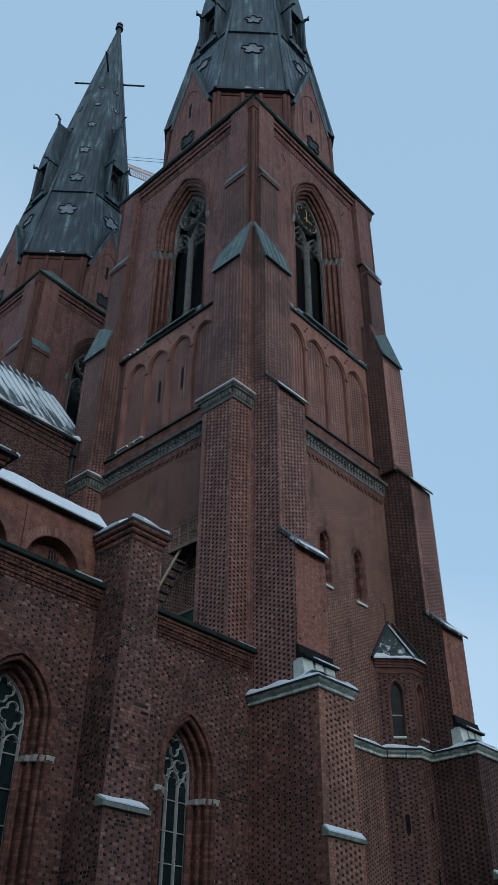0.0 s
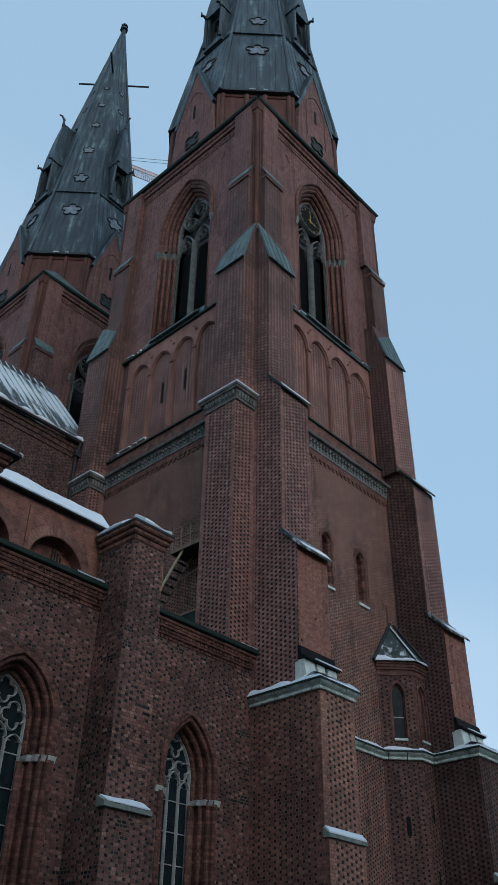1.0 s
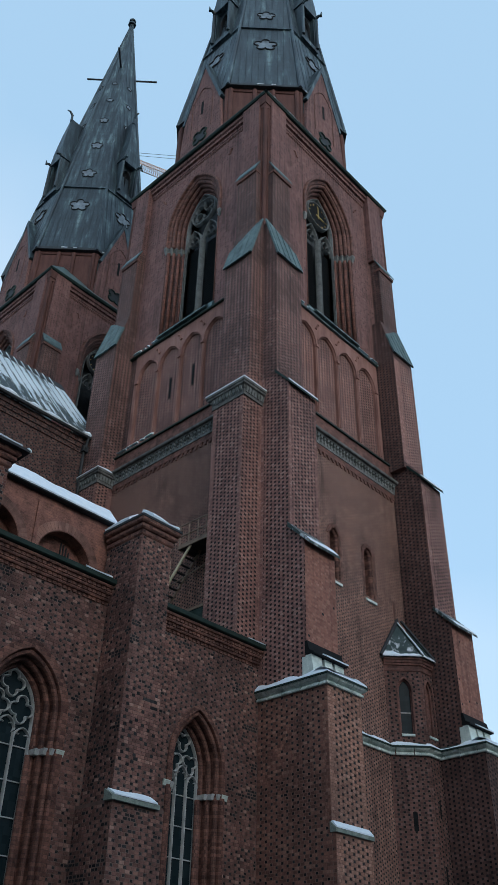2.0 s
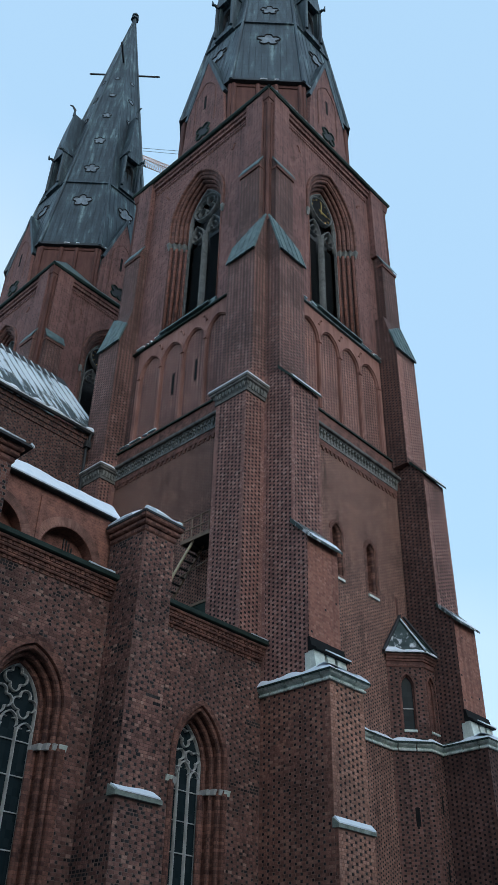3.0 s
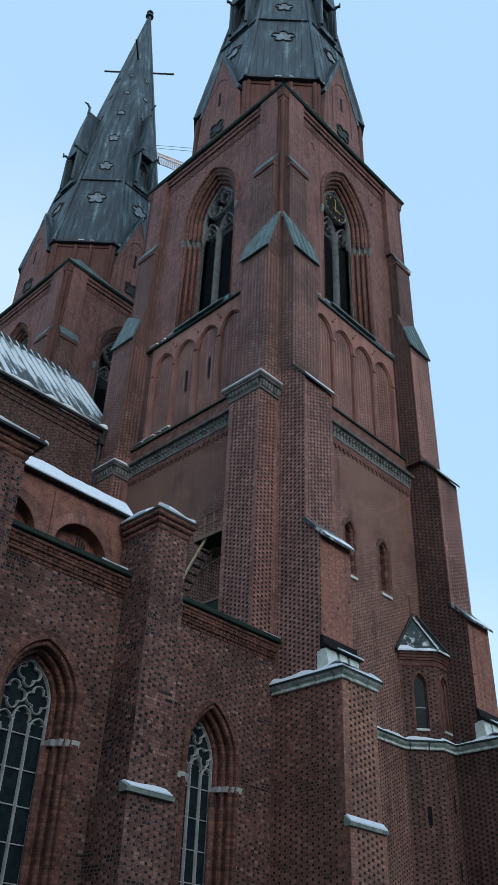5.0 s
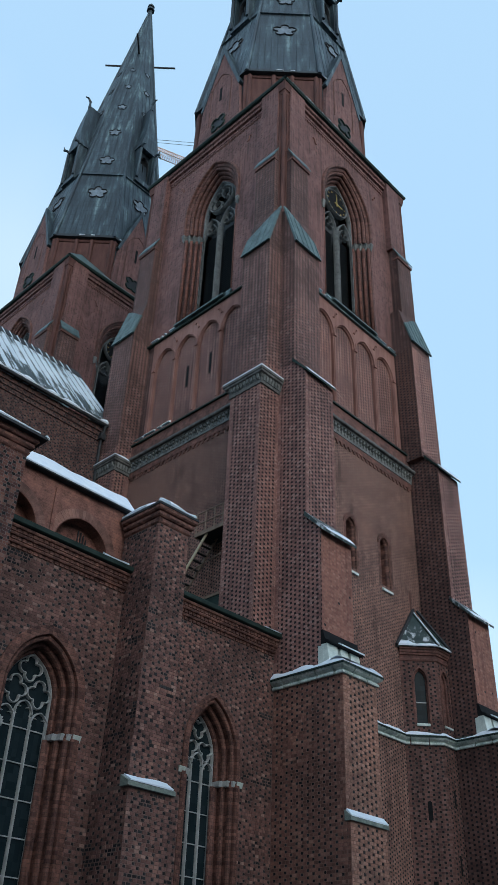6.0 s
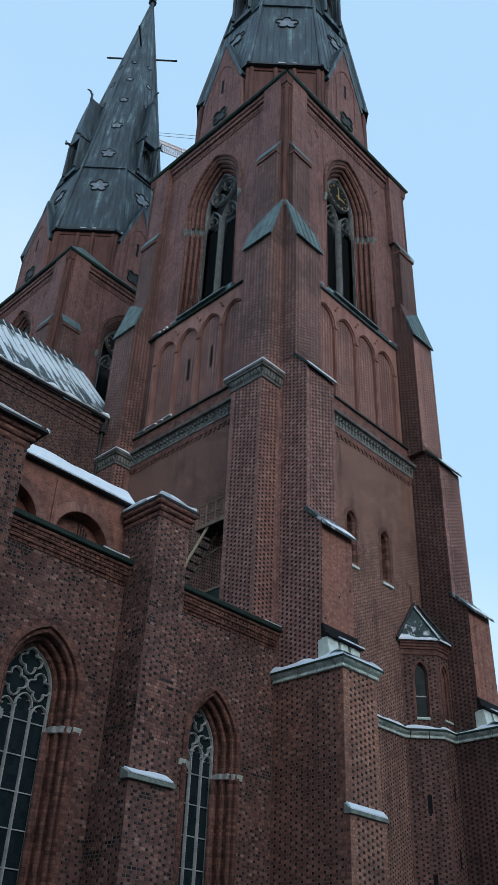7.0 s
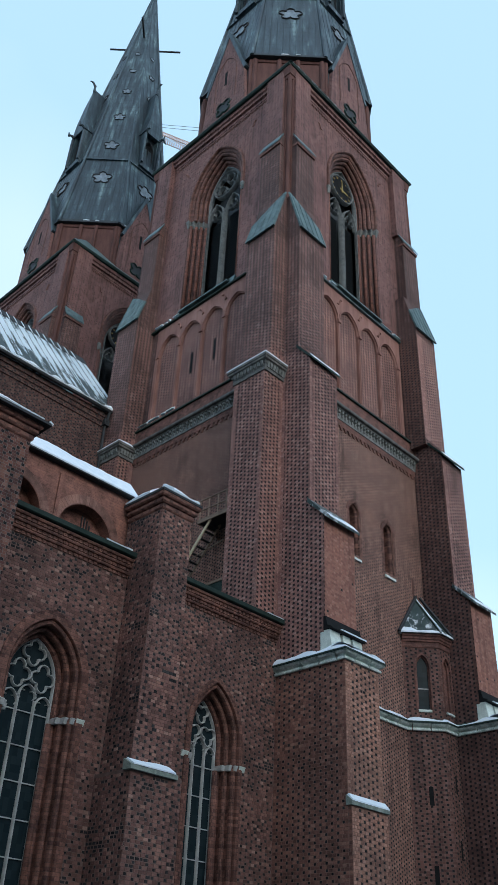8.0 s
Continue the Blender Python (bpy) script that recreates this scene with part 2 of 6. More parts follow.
M_MORTAR_PALE = rough_material("pale_lime_mortar", (0.17, 0.1, 0.08), (0.27, 0.16, 0.128), 0.7, 0.9, bump=0.3)
M_PIECED = unit_material("arch_brick_units", False, ((0.0, (0.23, 0.109, 0.084)), (0.5, (0.285, 0.136, 0.104)), (1.0, (0.34, 0.168, 0.13))))
M_UNIT_TIDY = unit_material("tower_brick_units", False, RED_TIDY)
M_PIECE, M_PIECE_BURNT = unit_material("red_brick_piece", True, RED), unit_material("burnt_brick_piece", True, BURNT)
M_JAMB = course_material("jamb_brick", (0.085, 0.041, 0.035), (0.225, 0.111, 0.086), 0.122, (0.075, 0.05, 0.044), 0.5)
M_SHAFT = course_material("round_shaft_brick", (0.11, 0.046, 0.037), (0.21, 0.09, 0.069), vary=0.4)
M_MOULD = course_material("moulded_brick", (0.096, 0.048, 0.042), (0.205, 0.101, 0.083))


def streaked_material(name, a, b, c):
    """Smooth red render with rain streaks."""
    g = Nodes(name)
    co, (x, y, z) = g.coords()
    run = g.noise(g.n("ShaderNodeCombineXYZ", X=g.math("MULTIPLY", x, 2.5), Y=g.math("MULTIPLY", y, 2.5), Z=g.math("MULTIPLY", z, 0.3)), 1.0, 5.0, 0.65)
    big, fine = g.noise(co, 0.6, 4.0), g.noise(co, 20.0, 3.0)
    f = g.math("ADD", g.math("ADD", g.math("MULTIPLY", run, 0.5), g.math("MULTIPLY", big, 0.35)), g.math("MULTIPLY", fine, 0.15))
    return g.done(g.ramp(f, (0.3, a), (0.5, b), (0.68, c)), 0.85, 0.0, g.bump(f, 0.3, 0.02), 0.25)


M_RENDER = streaked_material("red_render", (0.125, 0.065, 0.057), (0.25, 0.13, 0.11), (0.345, 0.197, 0.17))
M_PLASTER = course_material("old_orange_red_plaster", (0.17, 0.08, 0.064), (0.3, 0.142, 0.108), 0.125, (0.17, 0.086, 0.068), 0.12)
M_RENDER_OLD = streaked_material("dark_red_render", (0.05, 0.027, 0.024), (0.105, 0.049, 0.042), (0.15, 0.074, 0.062))
M_STONE_DARK = rough_material("sooty_limestone", (0.06, 0.064, 0.063), (0.18, 0.185, 0.178), 2.5, 0.85, bump=0.5)
M_STONE = rough_material("weathered_limestone", (0.1, 0.135, 0.12), (0.32, 0.37, 0.335), 2.5, 0.8, bump=0.5)
M_STONE_GREY = rough_material("grey_carved_stone", (0.08, 0.09, 0.088), (0.24, 0.255, 0.248), 2.5, 0.85, bump=0.5)
M_STONE_GREEN = rough_material("algae_stained_limestone", (0.27, 0.36, 0.33), (0.78, 0.87, 0.83), 2.4, 0.8, bump=0.5, fine=14.0)
M_STONE_PALE = rough_material("pale_limestone", (0.42, 0.5, 0.465), (0.72, 0.8, 0.75), 2.0, 0.75, bump=0.4)
M_TRACERY = rough_material("grey_tracery_stone", (0.32, 0.345, 0.345), (0.54, 0.565, 0.565), 3.0, 0.7, bump=0.25)
# tracery stone darkened: the belfry openings' shade is in this tone
M_TRACERY_SHADED = rough_material("shaded_tracery_stone", (0.1, 0.11, 0.112), (0.22, 0.24, 0.24), 3.0, 0.75, bump=0.25)
# the blue of the sky's light is put into the snow's tone
M_SNOW = rough_material("snow", (0.68, 0.78, 0.87), (0.8, 0.87, 0.93), 4.0, 0.6, bump=0.5, fine=12.0, dist=0.05)
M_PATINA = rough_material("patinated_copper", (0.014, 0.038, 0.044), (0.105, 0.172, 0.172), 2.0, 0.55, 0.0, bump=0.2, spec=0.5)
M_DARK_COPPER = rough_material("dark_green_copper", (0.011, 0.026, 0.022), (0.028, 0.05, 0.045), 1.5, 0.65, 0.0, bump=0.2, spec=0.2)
M_BLACK = rough_material("blackened_metal", (0.018, 0.021, 0.024), (0.036, 0.04, 0.044), 3.0, 0.6, bump=0.2, spec=0.25)
M_STEEL = rough_material("pale_galvanised_steel", (0.52, 0.46, 0.31), (0.66, 0.59, 0.42), 6.0, 0.6, 0.2, bump=0.1)
M_RUST = rough_material("brown_painted_steel", (0.17, 0.12, 0.09), (0.28, 0.21, 0.16), 5.0, 0.6, 0.1, bump=0.1)
M_GOLD = rough_material("gilded_metal", (0.6, 0.4, 0.12), (0.75, 0.52, 0.18), 6.0, 0.35, 0.9, bump=0.1)
# clock paint; also the black that stands for unlit slits and openings
M_DIAL = rough_material("matt_black", (0.008, 0.009, 0.01), (0.016, 0.017, 0.018), 3.0, 0.8, bump=0.1, spec=0.1)
M_MORTAR = rough_material("lime_mortar", (0.085, 0.052, 0.045), (0.2, 0.14, 0.122), 0.55, 0.9, bump=0.3, fine=6.0)
# lifted to a blue-grey that holds the haze over the dark openings
M_LOUVRE = rough_material("dark_louvre_board", (0.034, 0.042, 0.05), (0.07, 0.083, 0.092), 4.0, 0.7, bump=0.2)


def spire_material():
    g = Nodes("oxidised_copper_sheet")
    co, (x, y, z) = g.coords()
    big = g.noise(co, 0.35, 5.0, 0.65)
    run = g.noise(g.n("ShaderNodeCombineXYZ", X=g.math("MULTIPLY", x, 2.2), Y=g.math("MULTIPLY", y, 2.2), Z=g.math("MULTIPLY", z, 0.12)), 1.0, 5.0, 0.6)
    f = g.math("ADD", g.math("MULTIPLY", big, 0.3), g.math("MULTIPLY", run, 0.7))
    c = g.ramp(f, (0.41, (0.011, 0.022, 0.03)), (0.5, (0.025, 0.045, 0.058)), (0.57, (0.052, 0.088, 0.103)), (0.64, (0.15, 0.225, 0.235)))
    seam = g.math("LESS_THAN", g.math("FRACT", g.math("DIVIDE", z, 0.8)), 0.06)
    c = g.mix(g.math("MULTIPLY", seam, 0.75), c, (0.009, 0.014, 0.018, 1))
    h = g.math("SUBTRACT", g.noise(co, 2.5, 3.0), seam)
    return g.done(c, g.math("ADD", 0.38, g.math("MULTIPLY", big, 0.25)), 0.15, g.bump(h, 0.35, 0.03), 0.5)


def roof_material():
    """Copper sheet roof under thin snow that has slid away in streaks."""
    g = Nodes("snow_dusted_copper_roof")
    co, (x, y, z) = g.coords()
    lane_x = g.math("DIVIDE", x, 0.62)
    lane = g.n("ShaderNodeTexWhiteNoise", 0, Vector=g.n("ShaderNodeCombineXYZ", X=g.math("FLOOR", g.math("MULTIPLY", lane_x, 2.0)), Y=3.0))
    group = g.noise(g.n("ShaderNodeCombineXYZ", X=g.math("MULTIPLY", x, 0.33), Y=4.0, Z=g.math("MULTIPLY", z, 0.22)), 1.0, 4.0, 0.6)
    run = g.noise(g.n("ShaderNodeCombineXYZ", X=g.math("MULTIPLY", g.math("FLOOR", g.math("ADD", g.math("MULTIPLY", lane_x, 2.6), g.math("MULTIPLY", g.noise(co, 2.0, 2.0), 0.35))), 3.7), Y=1.0, Z=g.math("MULTIPLY", z, 0.38)), 1.0, 4.0, 0.65)
    fine = g.noise(co, 6.0, 4.0, 0.7)
    v = g.math("MULTIPLY", g.math("SUBTRACT", z, 33.6), 0.122)
    ends = g.math("ABSOLUTE", g.math("SUBTRACT", v, 0.62))
    cover = g.math("ADD", g.math("ADD", g.math("MULTIPLY", group, 0.36), g.math("MULTIPLY", run, 0.64)), g.math("MULTIPLY", g.math("SUBTRACT", lane, 0.5), 0.14))
    cover = g.math("ADD", cover, g.math("MULTIPLY", g.math("SUBTRACT", fine, 0.5), 0.2))
    cover = g.math("SUBTRACT", cover, g.math("MULTIPLY", ends, 0.2))
    # bare strips beside the standing seams
    strip = g.math("GREATER_THAN", g.math("ABSOLUTE", g.math("SUBTRACT", g.math("FRACT", lane_x), 0.5)), 0.4)
    cover = g.math("SUBTRACT", cover, g.math("MULTIPLY", strip, g.math("MULTIPLY", g.noise(co, 0.9, 3.0), 0.17)))
    mask = g.ramp(cover, (0.395, (0, 0, 0)), (0.43, (1, 1, 1)))
    metal = g.ramp(fine, (0.3, (0.02, 0.033, 0.037)), (0.7, (0.06, 0.085, 0.09)))
    c = g.mix(mask, metal, g.ramp(group, (0.3, (0.46, 0.57, 0.65)), (0.7, (0.63, 0.73, 0.8))))
    rough = g.math("ADD", 0.5, g.math("MULTIPLY", mask, 0.2))
    return g.done(c, rough, 0.0, g.bump(g.math("ADD", mask, g.math("MULTIPLY", fine, 0.3)), 0.5, 0.04), 0.4)


def dusted_material():
    """Green copper with thin wind-driven snow in streaks."""
    g = Nodes("snow_streaked_copper")
    co, (x, y, z) = g.coords()
    n = g.noise(g.n("ShaderNodeCombineXYZ", X=g.math("MULTIPLY", g.math("ADD", x, y), 1.6), Y=g.math("MULTIPLY", g.math("SUBTRACT", x, y), 1.6), Z=g.math("MULTIPLY", z, 0.8)), 1.0, 6.0, 0.7)
    mask = g.ramp(n, (0.52, (0, 0, 0)), (0.62, (0.75, 0.75, 0.75)))
    c = g.mix(mask, g.ramp(g.noise(co, 2.0, 4.0), (0.3, (0.02, 0.036, 0.037)), (0.7, (0.05, 0.075, 0.073))), (0.75, 0.8, 0.84, 1))
    return g.done(c, 0.6, 0.0, g.bump(n, 0.3, 0.02), 0.3)


def glass_material():
    g = Nodes("dark_leaded_glass")
    co, (x, y, z) = g.coords()
    n = g.noise(co, 2.0, 3.0)
    pane = g.n("ShaderNodeTexWhiteNoise", 0, Vector=g.n("ShaderNodeCombineXYZ", X=g.math("FLOOR", g.math("MULTIPLY", x, 5.5)), Y=g.math("FLOOR", g.math("MULTIPLY", z, 4.0))))
    h = n
    return g.done(g.ramp(pane, (0.0, (0.012, 0.022, 0.027)), (1.0, (0.02, 0.033, 0.039))), 0.2, 0.0, g.bump(h, 0.08, 0.01), 0.06)


def plate_material():
    g = Nodes("dull_zinc_plate")
    co, _ = g.coords()
    n = g.noise(co, 2.0, 4.0)
    return g.done(g.ramp(n, (0.3, (0.08, 0.105, 0.125)), (0.7, (0.22, 0.27, 0.31))), 0.5, 0.3, None, 0.5)


M_SPIRE, M_ROOF, M_GLASS, M_PLATE, M_DUSTED = spire_material(), roof_material(), glass_material(), plate_material(), dusted_material()
M_GROUND = rough_material("dark_ground", (0.04, 0.04, 0.04), (0.11, 0.11, 0.115), 0.4, 0.8, bump=0.5, fine=6.0, dist=0.05)
M_BLOCKER = rough_material("low_sky_blocker", (0.05, 0.045, 0.04), (0.12, 0.11, 0.1), 0.8, 0.9, bump=0.6, fine=4.0, dist=0.3)


# ---- mesh helpers ----
def part(name, bm, material, parent=None, label="", smooth=False):
    bmesh.ops.recalc_face_normals(bm, faces=bm.faces)
    me = bpy.data.meshes.new(name)
    bm.to_mesh(me)
    bm.free()
    me.materials.append(material)
    if smooth:
        for p in me.polygons:
            p.use_smooth = True
    ob = new(name, me)
    ob.parent = parent
    if label:
        ob["label"] = label
    return ob


def solid(bm, low, high):
    """Closes two loops of equal count into one solid."""
    a = [bm.verts.new(p) for p in low]
    b = [bm.verts.new(p) for p in high]
    n = len(a)
    bm.faces.new(a)
    bm.faces.new(b[::-1])
    for i in range(n):
        bm.faces.new((a[i], b[i], b[(i + 1) % n], a[(i + 1) % n]))


def fbox(bm, F, u0, u1, d0, d1, z0, z1):
    solid(bm, [F(u, d, z0) for u, d in ((u0, d0), (u1, d0), (u1, d1), (u0, d1))],
          [F(u, d, z1) for u, d in ((u0, d0), (u1, d0), (u1, d1), (u0, d1))])


def along(bm, F, u0, u1, profile):
    """A profile of (d, z), drawn out along u."""
    solid(bm, [F(u0, d, z) for d, z in profile], [F(u1, d, z) for d, z in profile])


def sheet(bm, F, outline, d0, d1):
    """An outline of (u, z), thickened from d0 to d1."""
    solid(bm, [F(u, d0, z) for u, z in outline], [F(u, d1, z) for u, z in outline])


def tube(bm, pts, r, n=6, r1=None):
    """A round bar along a line of points."""
    pts = [Vector(p) for p in pts]
    rings = []
    for i, p in enumerate(pts):
        t = (pts[min(i + 1, len(pts) - 1)] - pts[max(i - 1, 0)]).normalized()
        s = t.orthogonal().normalized() if abs(t.z) > 0.9 else t.cross(Vector((0, 0, 1))).normalized()
        o = t.cross(s)
        rr = r if r1 is None else r + (r1 - r) * i / (len(pts) - 1)
        rings.append([bm.verts.new(p + s * (rr * math.cos(a)) + o * (rr * math.sin(a))) for a in (2 * math.pi * k / n for k in range(n))])
    for a, b in zip(rings, rings[1:]):
        for k in range(n):
            bm.faces.new((a[k], a[(k + 1) % n], b[(k + 1) % n], b[k]))
    bm.faces.new(rings[0][::-1])
    bm.faces.new(rings[-1])


def bar(bm, F, line, w, d0, d1, closed=False):
    """A bar of width w that follows a line of (u, z), from depth d0 to d1, with a chamfered front."""
    n = len(line)
    rings = []
    for i in range(n):
        p = Vector(line[i])
        a = Vector(line[(i - 1) % n if closed else max(i - 1, 0)])
        b = Vector(line[(i + 1) % n if closed else min(i + 1, n - 1)])
        t = (b - a).normalized()
        s = Vector((-t.y, t.x)) * (w / 2)
        prof = ((-1, d1), (-1, d0 + (d1 - d0) * 0.5), (-0.35, d0), (0.35, d0), (1, d0 + (d1 - d0) * 0.5), (1, d1))
        rings.append([bm.verts.new(F(p.x + s.x * k, d, p.y + s.y * k)) for k, d in prof])
    m = 6
    for i in range(n if closed else n - 1):
        a, b = rings[i], rings[(i + 1) % n]
        for k in range(m):
            bm.faces.new((a[k], a[(k + 1) % m], b[(k + 1) % m], b[k]))
    if not closed:
        bm.faces.new(rings[0][::-1])
        bm.faces.new(rings[-1])


def plan_sweep(bm, path, profile, step=0.0, ragged=0.0, seed=0):
    """A profile of (out, z) carried along a plan line with mitred corners; out is to the right of the way. step: cut the line finer; ragged: unevenness."""
    rnd = random.Random(seed)
    pts = []
    for a, b in zip(path, path[1:]):
        a, b = Vector(a), Vector(b)
        k = max(1, int((b - a).length / step)) if step else 1
        pts += [a + (b - a) * (i / k) for i in range(k)]
    pts.append(Vector(path[-1]))
    rings = []
    for i, p in enumerate(pts):
        t0 = (p - pts[i - 1]).normalized() if i else (pts[1] - p).normalized()
        t1 = (pts[i + 1] - p).normalized() if i < len(pts) - 1 else t0
        n0, n1 = Vector((t0.y, -t0.x)), Vector((t1.y, -t1.x))
        m = (n0 + n1).normalized()
        m = m / max(0.3, m.dot(n0))
        f = 1 + ragged * (noise.noise((p.x * 1.3 + seed, p.y * 1.3, seed * 1.7)) * 1.6 + 0.25 * (rnd.random() - 0.5))
        z0 = min(z for _, z in profile)
        rings.append([bm.verts.new((p.x + m.x * o, p.y + m.y * o, z0 + (z - z0) * f)) for o, z in profile])
    c = len(profile)
    for a, b in zip(rings, rings[1:]):
        for k in range(c):
            bm.faces.new((a[k], a[(k + 1) % c], b[(k + 1) % c], b[k]))
    bm.faces.new(rings[0][::-1])
    bm.faces.new(rings[-1])


class Arch:
    """A pointed opening: centre, half width, springing and rise; offset lines keep the arcs' centres."""
    def __init__(self, uc, half, z0, spring, rise):
        self.uc, self.half, self.z0, self.spring = uc, half, z0, spring
        self.r = (rise * rise + half * half) / (2 * half)
        self.c = self.r - half

    def top(self, o=0.0):
        return self.spring + math.sqrt(max(0.0, (self.r + o) ** 2 - self.c ** 2))

    def line(self, o=0.0, seg=9, z0=None):
        """From the lower left up over the point and down, pushed outwards by o."""
        r = self.r + o
        end = math.acos(max(-1, min(1, self.c / r)))
        arc = [(r * math.cos(end * i / seg) - self.c, self.spring + r * math.sin(end * i / seg)) for i in range(seg + 1)]
        arc[-1] = (0.0, arc[-1][1])
        z0 = self.z0 if z0 is None else z0
        right = [(self.half + o, z0)] + arc
        return [(self.uc - u, z) for u, z in right] + [(self.uc + u, z) for u, z in right[-2::-1]]

    def width_at(self, z):
        if z <= self.spring:
            return self.half
        return math.sqrt(max(0.0, self.r ** 2 - (z - self.spring) ** 2)) - self.c


def wall_face(bm, F, u0, u1, z0, z1, d0, d1, arches=(), o=0.0):
    """A wall from d0 to d1 with pointed openings cut right through it."""
    cols, u = [], u0
    for a in sorted(arches, key=lambda k: k.uc):
        ln = a.line(o)
        if ln[0][0] > u:
            cols.append((u, ln[0][0], None, None))
        for p, q in zip(ln[1:], ln[2:-1]):
            cols.append((p[0], q[0], (p[1], q[1]), ln[0][1]))
        u = ln[-1][0]
    cols.append((u, u1, None, None))

    def quad(a, b, za, zb, zc, zd):
        for d in (d0, d1):
            bm.faces.new([bm.verts.new(F(*p)) for p in ((a, d, za), (b, d, zb), (b, d, zc), (a, d, zd))])
    for a, b, head, foot in cols:
        if b - a < 1e-6:
            continue
        if head is None:
            quad(a, b, z0, z0, z1, z1)
        else:
            quad(a, b, head[0], head[1], z1, z1)
            if foot > z0 + 1e-4:
                quad(a, b, z0, z0, foot, foot)
    for a in arches:
        ln = a.line(o)
        loop = ln if a.z0 <= z0 + 1e-4 else ln + [ln[0]]
        for p, q in zip(loop, loop[1:]):
            bm.faces.new([bm.verts.new(F(*k)) for k in ((p[0], d0, p[1]), (q[0], d0, q[1]), (q[0], d1, q[1]), (p[0], d1, p[1]))])
    for za in (z0, z1):
        bm.faces.new([bm.verts.new(F(*k)) for k in ((u0, d0, za), (u1, d0, za), (u1, d1, za), (u0, d1, za))])
    for ua in (u0, u1):
        bm.faces.new([bm.verts.new(F(*k)) for k in ((ua, d0, z0), (ua, d1, z0), (ua, d1, z1), (ua, d0, z1))])
    bmesh.ops.remove_doubles(bm, verts=bm.verts, dist=0.0005)


def reveal(bm, F, arch, profile, z0=None, seg=9):
    """A moulded jamb and arch: profile of (push, depth), carried round the opening."""
    rows = [[bm.verts.new(F(u, d, z)) for u, z in arch.line(o, seg, z0)] for o, d in profile]
    for a, b in zip(rows, rows[1:]):
        for i in range(len(a) - 1):
            bm.faces.new((a[i], a[i + 1], b[i + 1], b[i]))


def jamb(bm, F, arch, profile, z0, z1):
    """Straight moulded jambs on both sides of an opening."""
    for s in (-1, 1):
        rows = [[bm.verts.new(F(arch.uc + s * (arch.half + o), d, z)) for z in (z0, z1)] for o, d in profile]
        for a, b in zip(rows, rows[1:]):
            bm.faces.new((a[0], a[1], b[1], b[0]))


def rolls(o0, o1, d0, d1, orders, roll=0.55):
    """Stepped orders, each with a three-quarter roll on its edge."""
    out = []
    so, sd = (o1 - o0) / orders, (d1 - d0) / orders
    for k in range(orders):
        o, d = o0 + so * k, d0 + sd * k
        out.append((o, d))
        r = min(abs(so), sd) * roll
        c = (o + so * 0.55, d + r * 0.8)
        for a in (-150, -100, -50, 0, 40):
            out.append((c[0] - math.copysign(r, so) * -math.cos(radians(a)) * 0.8, c[1] + r * math.sin(radians(a)) * 0.8))
        out.append((o + so, d + sd * 0.95))
    out.append((o1, d1))
    return out


def foil(uc, zc, r, lobes, depth=0.35, turn=90.0, n=8, squash=1.0):
    """The outline of a foil with round lobes."""
    out = []
    for k in range(lobes):
        a = radians(turn + 360.0 * k / lobes)
        half = math.pi / lobes
        c = r * (1 - depth)
        lr = r * depth
        reach = math.pi * 0.6
        if lr > c * math.sin(half):
            t = c * math.cos(half) + math.sqrt(lr * lr - (c * math.sin(half)) ** 2)
            reach = math.atan2(t * math.sin(half), t * math.cos(half) - c) * 0.97
        for i in range(n):
            b = -reach + 2 * reach * i / (n - 1)
            out.append((uc + c * math.cos(a) + lr * math.cos(a + b), zc + squash * (c * math.sin(a) + lr * math.sin(a + b))))
    return out


def thing(name, label, category, group="", at=(0, 0, 0)):
    ob = new(name)
    ob.location = at
    return tagged(ob, label, category, group)


# ---- ground ----
# never in view; dark so that little light bounces onto the low walls
bm = bmesh.new()
solid(bm, [(x, y, -0.4) for x, y in ((-2500, -2500), (2500, -2500), (2500, 2500), (-2500, 2500))],
      [(x, y, 0.0) for x, y in ((-2500, -2500), (2500, -2500), (2500, 2500), (-2500, 2500))])
tagged(part("ground", bm, M_GROUND), "dark unseen ground round the church", "ground", kind="structure")
# unseen dark ring, added behind the camera to block low sky light
bm = bmesh.new()
for k in range(28):
    a0, a1 = radians(150 + 8.0 * k), radians(150 + 8.0 * (k + 1))
    if a1 > radians(345):
        break
    p, q = Vector((-20 + 60 * math.cos(a0), -15 + 60 * math.sin(a0), 0)), Vector((-20 + 60 * math.cos(a1), -15 + 60 * math.sin(a1), 0))
    o, h = Vector((0.05 * (p.x + 20), 0.05 * (p.y + 15), 0)), 36 + 3 * math.sin(k * 1.7)
    solid(bm, [p, q, q + o, p + o], [v + Vector((0, 0, h)) for v in (p, q, q + o, p + o)])
tagged(part("backdrop", bm, M_BLOCKER), "unseen dark ring that blocks low sky light behind the viewer", "backdrop", kind="structure")

# ---- the tower: a square shaft with angle buttresses, belfry, gables and copper spire ----
W = 14.67          # outer side of the shaft
BW = 2.2           # width of a buttress
WX = 14.42         # the shaft is a little narrower the other way
FAR_N, FAR_E = 12.27, 12.5   # where the far buttress of a face begins
WALL = 0.15        # the lower wall stands back from the buttress corner
HIGH = 0.45        # the arcade and belfry walls stand further back
EAVE = 58.25
RING, APO, TIP = 64.5, 6.97, 118.2
FAR = 25.58        # from tower to tower
MID = W / 2


def face_n(u, d, z):
    return (u, d, z)


def face_e(u, d, z):
    return (d, u, z)


def face_s(u, d, z):
    return (u, W - d, z)


def face_w(u, d, z):
    return (WX - d, u, z)


FACES = (face_n, face_e, face_s, face_w)


def spire_a(z):
    return APO * (TIP - z) / (TIP - RING)


